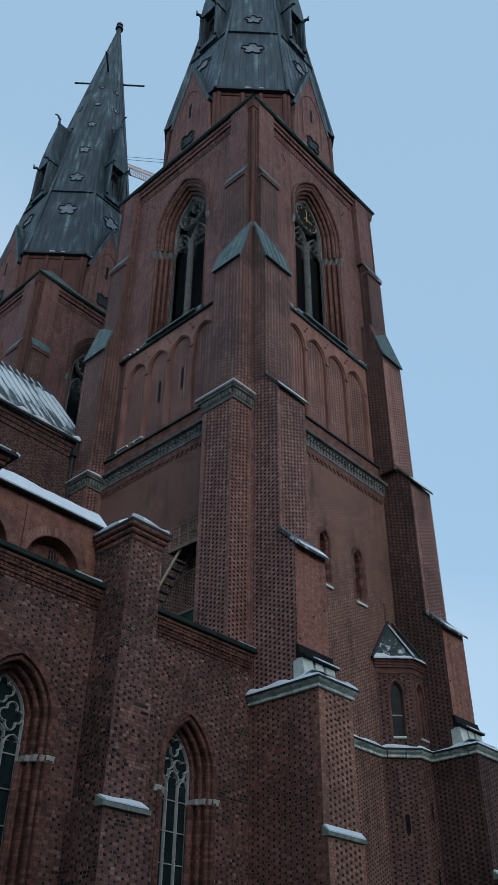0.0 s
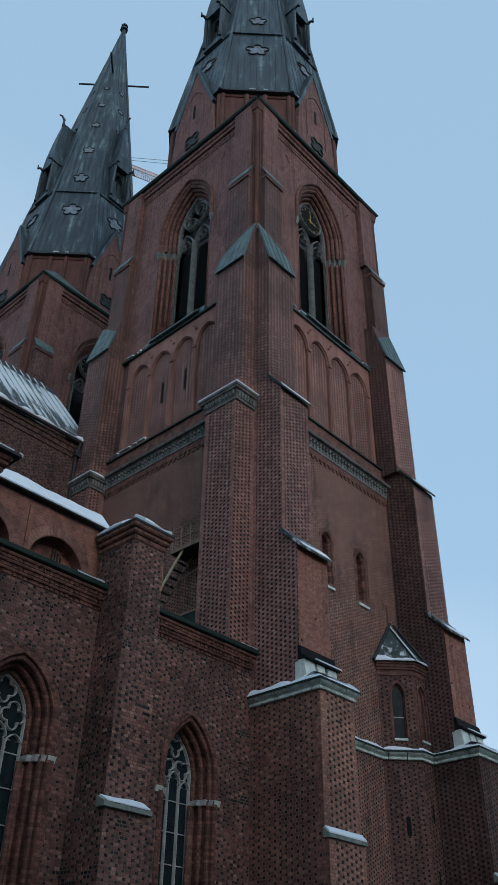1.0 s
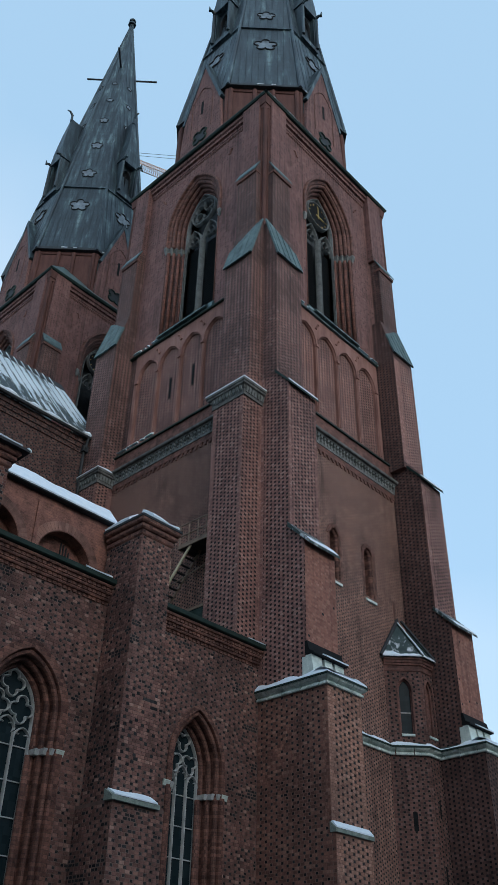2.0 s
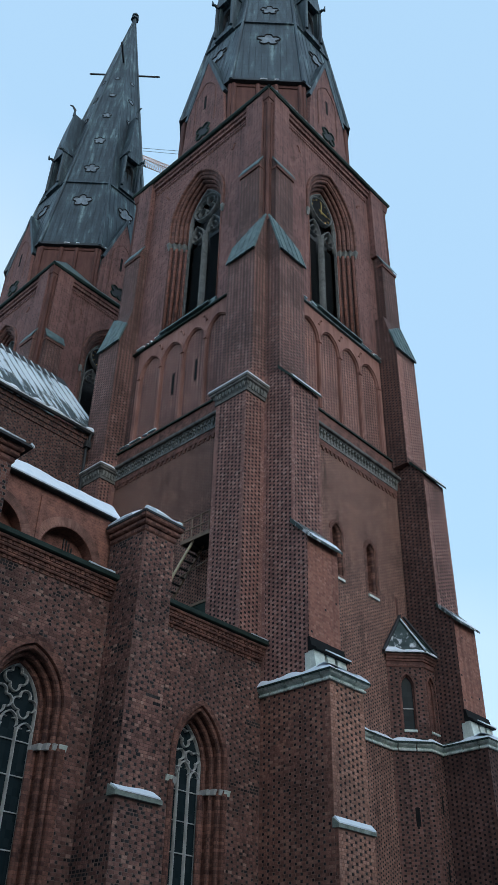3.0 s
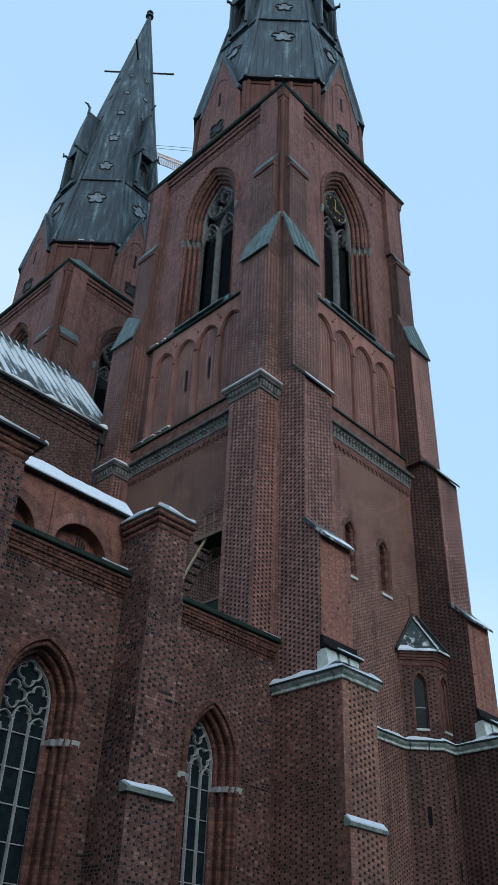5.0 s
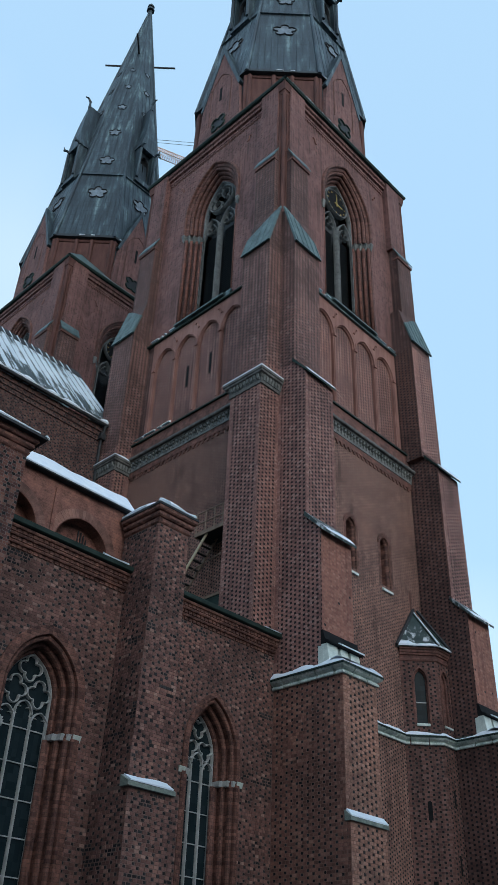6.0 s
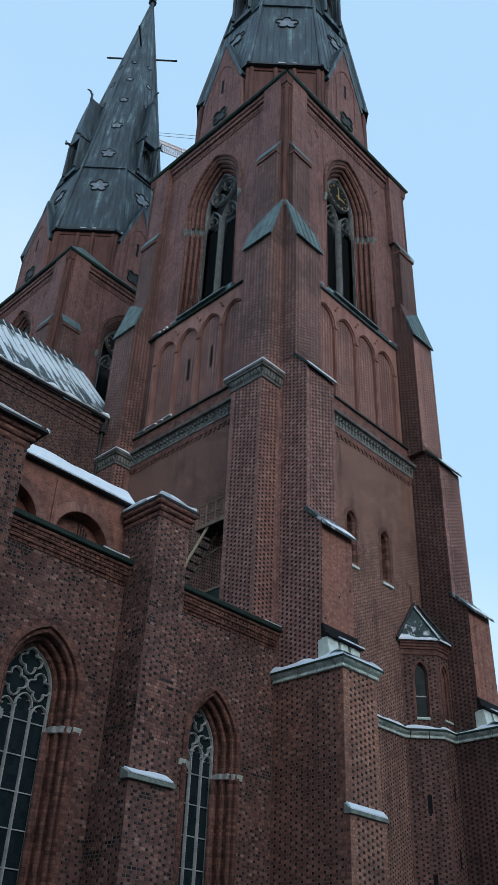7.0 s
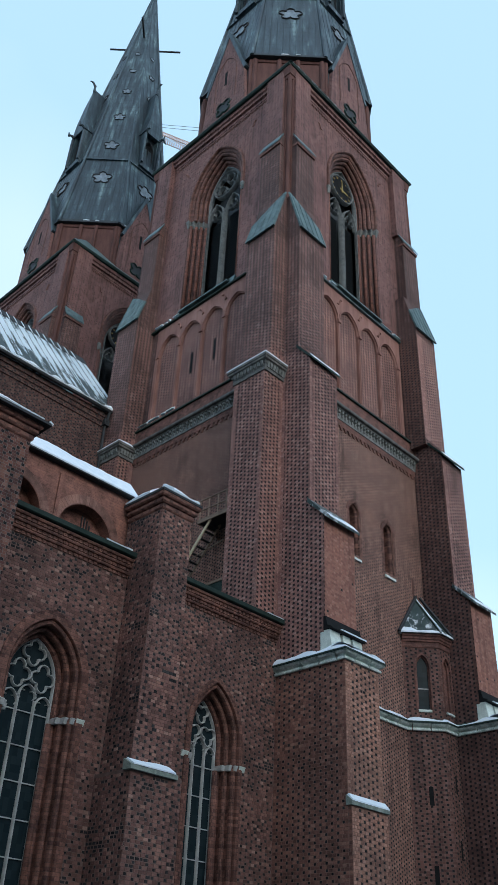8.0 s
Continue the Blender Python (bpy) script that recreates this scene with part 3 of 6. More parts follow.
def buttress(F, u0, u1, tower, foot):
    """One angle buttress with its offsets; foot: the deep lower stages that stand clear of the aisle."""
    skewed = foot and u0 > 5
    front = -1.88 if foot else (-1.43 if u0 < 5 else -1.07)
    low = [(-3.92, 0.0), (-3.92, 8.25), (-3.74, 8.5), (-3.74, 14.0), (-2.72, 14.1), (-2.72, 20.68), (front, 21.6)] if foot else [(front, 16.2)]
    bm = bmesh.new()
    along(bm, F, u0, u1, low + [(front, 30.3), (-1.06, 31.4), (0.8, 31.4), (0.8, low[0][1])])
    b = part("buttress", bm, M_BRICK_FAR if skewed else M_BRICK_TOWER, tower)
    # body colour holds soot and re-entrant shade; the front takes the lit tone
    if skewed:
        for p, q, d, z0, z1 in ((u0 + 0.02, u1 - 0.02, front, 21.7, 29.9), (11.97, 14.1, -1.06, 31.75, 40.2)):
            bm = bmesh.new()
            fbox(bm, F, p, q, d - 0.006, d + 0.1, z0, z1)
            part("facing", bm, M_BRICK_TOWER, b, "paler brick front in the lit tone")
        u0, u1 = 11.95, 14.12
    bm = bmesh.new()
    along(bm, F, u0, u1, [(-1.06, 31.35), (-1.06, 40.2), (0.8, 40.2), (0.8, 31.35)])
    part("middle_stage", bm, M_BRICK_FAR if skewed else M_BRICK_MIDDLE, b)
    # the upper stages leave the tower's corner free for a moulded post
    a, e = (u0 + 0.5, u1) if u0 < 5 else (u0, u1 - 0.5)
    if skewed:
        a, e = 12.4, 14.07
    bm = bmesh.new()
    along(bm, F, u0, u1, [(-1.06, 40.2), (-1.06, 40.7), (-0.28, 44.1), (0.8, 44.1), (0.8, 40.2)])
    along(bm, F, a, e, [(-0.28, 44.0), (-0.28, 49.9), (-0.02, 50.7), (0.8, 50.7), (0.8, 44.0)])
    part("upper_stage", bm, M_BRICK_SOOTY, b, "weathered upper stage of brown-red brick")
    bm = bmesh.new()
    g, h = (u0 + 0.62, u1) if u0 < 5 else (u0, u1 - 0.62)
    if skewed:
        g, h = 12.16, 13.78
    along(bm, F, g, h, [(-0.02, 50.65), (-0.02, EAVE - 0.1), (0.8, EAVE - 0.1), (0.8, 50.65)])
    part("pilaster", bm, M_BRICK_SPARSE, b, "flat brick pilaster")
    # steep copper weathering with standing seams
    bm = bmesh.new()
    near = (lambda u: (u - u0) / (u1 - u0)) if u0 < 5 else (lambda u: (u1 - u) / (u1 - u0))

    def slope(u, f, out):
        """A point on the weathering: f from foot to head; the head falls away from the tower's corner."""
        k = 1.0 - 0.5 * max(0.0, min(1.0, near(u))) ** 1.2
        return F(u, -1.22 + 1.0 * f * k - out, 40.66 + 3.75 * f * k)
    us = [u0 - 0.08 + (u1 - u0 + 0.16) * k / 6 for k in range(7)]
    for p, q in zip(us, us[1:]):
        solid(bm, [slope(p, 0, -0.1), slope(q, 0, -0.1), slope(q, 1, -0.1), slope(p, 1, -0.1)], [slope(p, 0, 0.02), slope(q, 0, 0.02), slope(q, 1, 0.02), slope(p, 1, 0.02)])
    bmesh.ops.remove_doubles(bm, verts=bm.verts, dist=0.001)
    part("weathering", bm, M_PATINA, b, "green copper weathering with seams")
    for k in range(5):
        bm = bmesh.new()
        u = u0 + 0.1 + (u1 - u0 - 0.2) * k / 4
        solid(bm, [slope(u - 0.02, 0, 0), slope(u + 0.02, 0, 0), slope(u, 0, 0.06)], [slope(u - 0.02, 1, 0), slope(u + 0.02, 1, 0), slope(u, 1, 0.06)])
        part("seam", bm, M_PATINA, b)
    bm = bmesh.new()
    along(bm, F, a - 0.06, e + 0.1, [(-0.44, 49.74), (-0.44, 49.86), (0.0, 50.9), (0.03, 50.75)])
    part("weathering", bm, M_PATINA, b, "green copper offset")
    bm = bmesh.new()
    along(bm, F, a - 0.04, e + 0.06, [(-0.38, 49.52), (-0.4, 49.73), (0.1, 49.73), (0.1, 49.52)])
    part("corbel", bm, M_MOULD, b)
    if skewed:
        u0, u1 = FAR_N, WX
    if foot:
        bm = bmesh.new()
        along(bm, F, u0 - 0.1, u1 + 0.1, [(-2.06, 30.18), (-2.06, 30.32), (-1.0, 31.62), (-1.0, 31.4)])
        part("weathering", bm, M_DARK_COPPER, b, "dark copper offset")
        bm = bmesh.new()
        along(bm, F, u0 - 0.06, u1 + 0.02, [(-2.06, 30.31), (-2.07, 30.37), (-1.96, 30.53), (-1.92, 30.47)])
        part("snow", bm, M_SNOW, b, "strip of snow")
        bm = bmesh.new()
        along(bm, F, u0 - 0.12, u1 + 0.12, [(-2.98, 20.44), (-2.98, 20.57), (-1.82, 21.86), (-1.82, 21.6)])
        part("weathering", bm, M_DUSTED, b, "copper offset dusted with snow")
        bm = bmesh.new()
        n = 16
        rows = []
        for k in range(n + 1):
            h = 0.16 + 0.22 * noise.noise((k * 0.35 + u0, 3.1, 0.0)) + 0.2 * k / n
            rows.append([bm.verts.new(F(u0 + 0.1 + (u1 - u0 - 0.1) * k / n, d, z)) for d, z in ((-2.96, 20.55), (-2.985, 20.59), (-2.95 + h, 20.68 + h * 1.11), (-2.9 + h, 20.6 + h * 1.11))])
        for a, e in zip(rows, rows[1:]):
            for m in range(4):
                bm.faces.new((a[m], a[(m + 1) % 4], e[(m + 1) % 4], e[m]))
        part("snow", bm, M_SNOW, b, "strip of snow")
        # stone shoe with metal flashing above the pedestal slab
        for a, e in ((0.0, 0.31), (0.39, 0.62), (0.7, 0.97)):
            bm = bmesh.new()
            w = u1 - u0 + 0.04
            along(bm, F, u0 - 0.02 + w * a, u0 - 0.02 + w * e, [(-3.12, 14.2), (-2.98, 15.16), (-2.68, 15.16), (-2.68, 14.2)])
            part("stone_block", bm, M_STONE_PALE, b)
        bm = bmesh.new()
        fbox(bm, F, u0 - 0.03, u0 + 0.3, -2.8, -2.5, 14.2, 15.1)
        part("stone_block", bm, M_STONE_PALE, b)
        bm = bmesh.new()
        along(bm, F, u0 - 0.05, u1 + 0.1, [(-3.14, 15.18), (-3.14, 15.24), (-2.9, 15.36), (-2.8, 15.78), (-2.68, 15.78), (-2.68, 15.18)])
        part("flashing", bm, M_DIAL, b, "dark sheet-metal flashing")
        bm = bmesh.new()
        along(bm, F, u0 + 0.8, u1 + 0.12, [(-3.16, 15.24), (-3.165, 15.3), (-3.0, 15.4), (-2.93, 15.4), (-2.95, 15.28)])
        part("snow", bm, M_SNOW, b)
        # low offset of the pedestal
        bm = bmesh.new()
        along(bm, F, u0 - 0.07, u1 + 0.07, [(-4.0, 8.18), (-4.0, 8.32), (-3.7, 8.55), (-3.7, 8.18)])
        part("offset_stone", bm, M_STONE, b, "grey limestone offset")
        bm = bmesh.new()
        along(bm, F, u0 - 0.02, u1 + 0.05, [(-3.99, 8.33), (-3.99, 8.38), (-3.78, 8.6), (-3.72, 8.55)])
        part("snow", bm, M_SNOW, b, "strip of snow")
        # lighter, newer brick skin
        bm = bmesh.new()
        fbox(bm, F, u0 + 0.02, u1 - 0.02, -2.726, -2.6, 15.74, 20.66)
        part("facing", bm, M_BRICK_FACING, b, "plain newer brick facing")
    else:
        # corniced stone cap
        bm = bmesh.new()
        p = [(u0 - 0.03, 0.6), (u0 - 0.03, front), (u1 + 0.02, front), (u1 + 0.02, 0.6)]
        q = [F(u, d, 0)[:2] for u, d in p]
        if F in (face_e, face_s):
            q = q[::-1]
        plan_sweep(bm, q, [(-0.05, 29.6), (0.05, 29.62), (0.06, 29.98), (0.1, 30.02), (0.14, 30.14), (0.25, 30.2), (0.27, 30.3), (0.32, 30.34), (0.32, 30.48), (-0.2, 31.0), (-0.2, 29.6)])
        part("cap", bm, M_STONE_DARK, b, "weathered limestone cap with modillions")
        bm = bmesh.new()
        for k in range(9):
            u = u0 + 0.02 + (u1 - u0 - 0.24) * k / 8
            along(bm, F, u, u + 0.15, [(front - 0.2, 30.16), (front - 0.15, 29.94), (front, 29.76), (front, 30.16)])
        for d in range(7):
            e = front + 0.06 + 0.22 * d
            for ua, ub in ((u0 - 0.2, u0 + 0.02), (u1 - 0.02, u1 + 0.2)):
                solid(bm, [F(u, q, 29.8) for u, q in ((ua + 0.06, e), (ub - 0.02, e), (ub - 0.02, e + 0.15), (ua + 0.06, e + 0.15))], [F(u, q, 30.16) for u, q in ((ua, e), (ub, e), (ub, e + 0.15), (ua, e + 0.15))])
        tagged(part("modillion", bm, M_STONE_GREY, b), kind="stuff")
        bm = bmesh.new()
        plan_sweep(bm, q, [(0.32, 30.49), (0.33, 30.55), (0.1, 30.78), (0.06, 30.7)], 0.3, 0.35, 3)
        part("snow", bm, M_SNOW, b, "strip of snow")
    return b


BELFRY = (MID, 1.7, 41.3, 51.2, 3.2)


def belfry_window(F, tower, clock):
    a = Arch(*BELFRY)
    bm = bmesh.new()
    steps = [(0.96, HIGH - 0.02)]
    for k in range(4):
        steps += [(0.95 - 0.237 * k, HIGH + 0.28 * k), (0.95 - 0.237 * k, HIGH + 0.28 * (k + 1))]
    jamb(bm, F, a, steps + [(0.0, 1.6)], 40.4, 49.6)
    # darker brick behind the shafts: shade of the gaps put into the colour
    w = part("belfry_window", bm, M_BRICK_SOOTY, tower, "deep stepped brick surround of the belfry window")
    for s in (-1, 1):
        for k in range(4):
            bm = bmesh.new()
            u, d = MID + s * (1.7 + 0.87 - 0.237 * k), HIGH + 0.1 + 0.28 * k
            tube(bm, [F(u, d, 40.5), F(u, d, 49.1)], 0.115, 8)
            part("shaft", bm, M_SHAFT, w, "slender round brick shaft", smooth=True)
    bm = bmesh.new()
    hood = [(1.13, HIGH + 0.02), (1.13, HIGH - 0.1), (1.08, HIGH - 0.17), (0.98, HIGH - 0.17), (0.93, HIGH - 0.1), (0.93, HIGH + 0.02)]
    reveal(bm, F, a, hood + [(0.84, HIGH + 0.04), (0.74, HIGH + 0.1)] + rolls(0.74, 0.0, HIGH + 0.12, 1.6, 4, 0.95), z0=49.6, seg=20)
    part("arch_moulding", bm, M_MOULD, w)
    # capitals
    for s in (-1, 1):
        for k in range(4):
            c = 1.04 - 0.25 * k
            u = MID + s * (1.7 + c)
            d = HIGH + 0.0 + 0.28 * k
            bm = bmesh.new()
            solid(bm, [F(u + a, d + e, 48.98) for a, e in ((-0.08, -0.04), (0.08, -0.04), (0.08, 0.18), (-0.08, 0.18))],
                  [F(u + a, d + e, 49.46) for a, e in ((-0.13, -0.16), (0.13, -0.16), (0.13, 0.2), (-0.13, 0.2))])
            fbox(bm, F, u - 0.14, u + 0.14, d - 0.18, d + 0.21, 49.46, 49.62)
            part("capital", bm, M_STONE_GREY, w, "grey stone capital")
    bm = bmesh.new()
    d0, d1 = 1.3, 1.62
    bar(bm, F, a.line(-0.08, 16), 0.16, d0, d1)
    bar(bm, F, [(MID - 0.07, 41.3), (MID - 0.07, 49.4)], 0.1, d0 - 0.05, d1)
    bar(bm, F, [(MID + 0.07, 41.3), (MID + 0.07, 49.4)], 0.1, d0 - 0.05, d1)
    for s in (-1, 1):
        sub = Arch(MID + s * 0.84, 0.74, 41.3, 49.3, 1.55)
        bar(bm, F, sub.line(0, 10), 0.12, d0, d1)
        bar(bm, F, [(MID + s * 1.58, 41.3), (MID + s * 1.58, 49.3)], 0.12, d0, d1)
        bar(bm, F, foil(MID + s * 0.84, 49.75, 0.5, 3, 0.5), 0.07, d0 + 0.06, d1, True)
    ring = [(MID + 1.2 * math.cos(2 * math.pi * k / 28), 52.45 + 1.2 * math.sin(2 * math.pi * k / 28)) for k in range(28)]
    bar(bm, F, ring, 0.14, d0 - 0.03, d1, True)
    if not clock:
        bar(bm, F, foil(MID, 52.45, 1.0, 4, 0.42, 45), 0.09, d0 + 0.03, d1, True)
        for k in range(4):
            t = radians(90 * k)
            bar(bm, F, [(MID + 0.25 * math.cos(t), 52.45 + 0.25 * math.sin(t)), (MID + 1.1 * math.cos(t), 52.45 + 1.1 * math.sin(t))], 0.08, d0 + 0.05, d1)
    part("tracery", bm, M_TRACERY_SHADED, w, "grey stone tracery with two lights and an oculus")
    bm = bmesh.new()
    sheet(bm, F, a.line(0.1, 10), 2.3, 2.4)
    # this dark sheet stands for the unlit inside of the belfry
    part("backing", bm, M_LOUVRE, w, "dark sheet for the unlit inside behind the louvres")
    for s in (-1, 1):
        bm = bmesh.new()
        for k in range(39):
            z = 41.6 + 0.2 * k
            along(bm, F, MID + s * 0.84 - 0.72, MID + s * 0.84 + 0.72, [(1.75, z), (1.73, z + 0.02), (1.93, z + 0.2), (1.95, z + 0.18)])
        part("louvre", bm, M_LOUVRE, w, "dark slatted louvre")
    bm = bmesh.new()
    along(bm, F, MID - 2.3, MID + 2.3, [(HIGH - 0.45, 40.3), (HIGH - 0.45, 40.42), (1.7, 41.7), (1.7, 40.3)])
    part("sill", bm, M_PATINA, w, "sloping green copper sill")
    for s in (-1, 1):
        bm = bmesh.new()
        c = MID + s * 2.2
        solid(bm, [F(u, d, 40.2) for u, d in ((c - 0.5, HIGH - 0.26), (c + 0.5, HIGH - 0.26), (c + 0.5, 1.55), (c - 0.5, 1.55))],
              [F(u, d, z) for u, d, z in ((c - 0.48, HIGH - 0.12, 40.78), (c + 0.48, HIGH - 0.12, 40.78), (c + 0.48, 1.55, 41.3), (c - 0.48, 1.55, 41.3))])
        part("sill_block", bm, M_PATINA, w, "copper-clad plinth under the shafts")
    if clock:
        bm = bmesh.new()
        sheet(bm, F, [(MID + 1.12 * math.cos(2 * math.pi * k / 32), 52.45 + 1.12 * math.sin(2 * math.pi * k / 32)) for k in range(32)], 1.36, 1.44)
        part("clock_dial", bm, M_DIAL, w, "black round clock dial")
        bm = bmesh.new()
        sheet(bm, F, [(MID - 0.06, 52.1), (MID + 0.06, 52.1), (MID + 0.02, 53.35), (MID - 0.02, 53.35)], 1.28, 1.31)
        sheet(bm, F, [(MID - 0.2, 52.35), (MID + 0.68, 52.3), (MID + 0.68, 52.4), (MID - 0.2, 52.458)], 1.31, 1.34)
        part("pointer", bm, M_GOLD, w, "gilded clock pointers")
        bm = bmesh.new()
        for k in range(12):
            t = radians(30 * k)
            bar(bm, F, [(MID + 0.9 * math.cos(t), 52.45 + 0.9 * math.sin(t)), (MID + 1.05 * math.cos(t), 52.45 + 1.05 * math.sin(t))], 0.05, 1.33, 1.36)
        tagged(part("hour_mark", bm, M_GOLD, w, "dull gilded hour marks"), kind="stuff")
    return w


def wall_anchor(F, u, z, tower, d, flip=1):
    bm = bmesh.new()
    line = [(u + flip * a, z + b) for a, b in ((-0.22, -0.2), (-0.07, -0.25), (-0.02, -0.1), (0.02, 0.1), (0.07, 0.25), (0.22, 0.2))]
    bar(bm, F, line, 0.065, d - 0.07, d)
    part("wall_anchor", bm, M_RENDER, tower, "reddish wall anchor")


STEP = 2.08
PANELS = [3.28 + STEP * k for k in range(4)]


def tower_face(F, tower, slits, clock, arcade_slits):
    b1, wide = (FAR_E, W) if F in (face_e, face_w) else (FAR_N, WX)
    # lower wall with narrow lancets
    lancets = [Arch(6.05, 0.4, 21.9, 24.4, 0.5), Arch(9.1, 0.4, 21.9, 24.4, 0.5)] if slits else []
    bm = bmesh.new()
    wall_face(bm, F, 0.3, wide - 0.3, 0.0, 30.2, WALL, 1.6, lancets)
    part("wall", bm, M_BRICK_WALL, tower, "mottled brick wall of the tower's lower stage")
    for a in lancets:
        bm = bmesh.new()
        reveal(bm, F, a, [(0.2, WALL - 0.02), (0.02, WALL - 0.02), (0.0, WALL + 0.07), (-0.08, WALL + 0.15), (-0.1, WALL + 0.2), (-0.11, 0.82)], seg=6)
        w = part("lancet_window", bm, M_JAMB, tower, "narrow brick lancet")
        bm = bmesh.new()
        sheet(bm, F, a.line(-0.08, 6), 0.74, 0.8)
        part("pane", bm, M_GLASS if a.uc < 8 else M_JAMB, w)
        bm = bmesh.new()
        along(bm, F, a.uc - 0.45, a.uc + 0.45, [(WALL - 0.1, 21.55), (WALL - 0.1, 21.68), (0.8, 22.2), (0.8, 21.55)])
        part("sill", bm, M_STONE_PALE, w, "pale sloping sill with snow")
        # half-round voussoirs over the head
        bm = bmesh.new()
        ln = a.line(0.28, 7)[1:-1]
        inner = a.line(0.05, 7)[1:-1]
        for k in range(len(ln) - 1):
            p, q, r, s = ln[k], ln[k + 1], inner[k + 1], inner[k]
            m = lambda v, c: (c[0] + (v[0] - c[0]) * 0.86, c[1] + (v[1] - c[1]) * 0.86)
            c = (sum(v[0] for v in (p, q, r, s)) / 4, sum(v[1] for v in (p, q, r, s)) / 4)
            sheet(bm, F, [m(v, c) for v in (p, q, r, s)], WALL - 0.04, WALL + 0.05)
        part("voussoir", bm, M_MOULD, w)
    # brick frieze, stone cornice and parapet band
    bm = bmesh.new()
    along(bm, F, BW - 0.1, b1 + 0.1, [(WALL - 0.08, 29.46), (WALL - 0.08, 29.85), (1.0, 29.85), (1.0, 29.46)])
    part("frieze", bm, M_MOULD, tower, "red brick frieze with drops")
    bm = bmesh.new()
    for k in range(26):
        u = BW + 0.05 + (b1 - BW - 0.1) * k / 26
        sheet(bm, F, [(u, 29.47), (u + 0.26, 29.47), (u + 0.2, 29.24), (u + 0.07, 29.24)], WALL - 0.07, WALL + 0.05)
    tagged(part("frieze_drop", bm, M_MOULD, tower), kind="stuff")
    bm = bmesh.new()
    along(bm, F, BW - 0.1, b1 + 0.1, [(WALL - 0.12, 29.84), (WALL - 0.16, 30.36), (1.0, 30.36), (1.0, 29.84)])
    part("cornice_frieze", bm, M_STONE_GREY, tower, "carved limestone frieze")
    bm = bmesh.new()
    along(bm, F, BW - 0.1, b1 + 0.1, [(WALL - 0.14, 30.36), (WALL - 0.26, 30.4), (WALL - 0.3, 30.47), (WALL - 0.42, 30.5), (WALL - 0.46, 30.56), (WALL - 0.46, 30.66), (WALL - 0.1, 30.84), (1.0, 30.84), (1.0, 30.36)])
    part("cornice", bm, M_STONE_DARK, tower, "weathered limestone cornice")
    bm = bmesh.new()
    for k in range(34):
        u = BW + 0.05 + (b1 - BW - 0.1) * k / 34
        for dz, dd in ((0.0, 0.0), (-0.19, 0.07)):
            along(bm, F, u + 0.08 * (dz < 0), u + 0.17 - 0.02 * (dz < 0), [(WALL - 0.3 + dd, 30.34 + dz), (WALL - 0.26 + dd, 30.22 + dz), (WALL - 0.1, 30.14 + dz), (WALL - 0.1, 30.34 + dz)])
    tagged(part("modillion", bm, M_STONE_GREY, tower), kind="stuff")
    bm = bmesh.new()
    along(bm, F, BW - 0.1, b1 + 0.1, [(0.06, 30.78), (0.06, 31.8), (0.9, 32.3), (0.9, 30.78)])
    part("parapet", bm, M_MOULD, tower, "plain red brick band")
    bm = bmesh.new()
    along(bm, F, BW - 0.1, b1 + 0.1, [(-0.06, 31.8), (-0.06, 31.9), (HIGH + 0.1, 32.42), (HIGH + 0.1, 31.8)])
    part("ledge", bm, M_DARK_COPPER, tower, "dark copper ledge")
    # blind arcade
    arcs = [Arch(u + STEP / 2, 0.93, 32.4, 37.85, 1.2) for u in PANELS]
    for p, q in ((0.3, 2.95), (11.9, wide - 0.3)):
        bm = bmesh.new()
        fbox(bm, F, p, q, HIGH - 0.03, HIGH + 0.12, 32.2, 40.3)
        part("arcade_margin", bm, M_BRICK_SOOTY, tower, "plain brick beside the arcade")
    bm = bmesh.new()
    wall_face(bm, F, 2.95, 11.9, 32.2, 40.2, HIGH - 0.1, HIGH + 0.12, arcs)
    part("blind_arcade", bm, M_RENDER, tower, "smooth red arcade with pointed blind arches")
    bm = bmesh.new()
    fbox(bm, F, 0.4, wide - 0.4, HIGH + 0.08, 1.6, 32.2, 40.3)
    part("wall", bm, M_BRICK_TOWER, tower, "brick panels behind the blind arcade")
    for a in arcs:
        bm = bmesh.new()
        reveal(bm, F, a, [(0.11, HIGH - 0.09), (0.1, HIGH - 0.15), (0.02, HIGH - 0.15), (0.0, HIGH - 0.07), (-0.05, HIGH - 0.04), (-0.06, HIGH + 0.1)], z0=37.75, seg=8)
        part("arch_moulding", bm, M_RENDER, tower)
    for k in range(5):
        bm = bmesh.new()
        u = 3.28 + STEP * k
        tube(bm, [F(u, HIGH - 0.11, 32.5), F(u, HIGH - 0.11, 37.55)], 0.06, 6)
        fbox(bm, F, u - 0.12, u + 0.12, HIGH - 0.23, HIGH, 37.55, 37.75)
        part("colonnette", bm, M_RENDER, tower, "slender brick colonnette")
    for u, z in ((PANELS[1] + 0.9, 35.65), (PANELS[2] + 0.9, 35.65)) if arcade_slits else ():
        bm = bmesh.new()
        fbox(bm, F, u - 0.1, u + 0.1, HIGH + 0.06, HIGH + 0.2, z - 0.85, z + 0.85)
        part("slit", bm, M_DIAL, tower, "dark narrow slit")
    bm = bmesh.new()
    along(bm, F, BW - 0.05, b1 + 0.05, [(HIGH - 0.26, 40.08), (HIGH - 0.28, 40.16), (HIGH + 0.1, 40.6), (HIGH + 0.1, 40.08)])
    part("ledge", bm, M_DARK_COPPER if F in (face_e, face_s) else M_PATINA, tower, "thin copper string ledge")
    for u in PANELS:
        wall_anchor(F, u + 0.1, 39.35, tower, HIGH - 0.1, 1)
    # belfry wall
    bm = bmesh.new()
    a = Arch(*BELFRY)
    a.z0 = 40.3
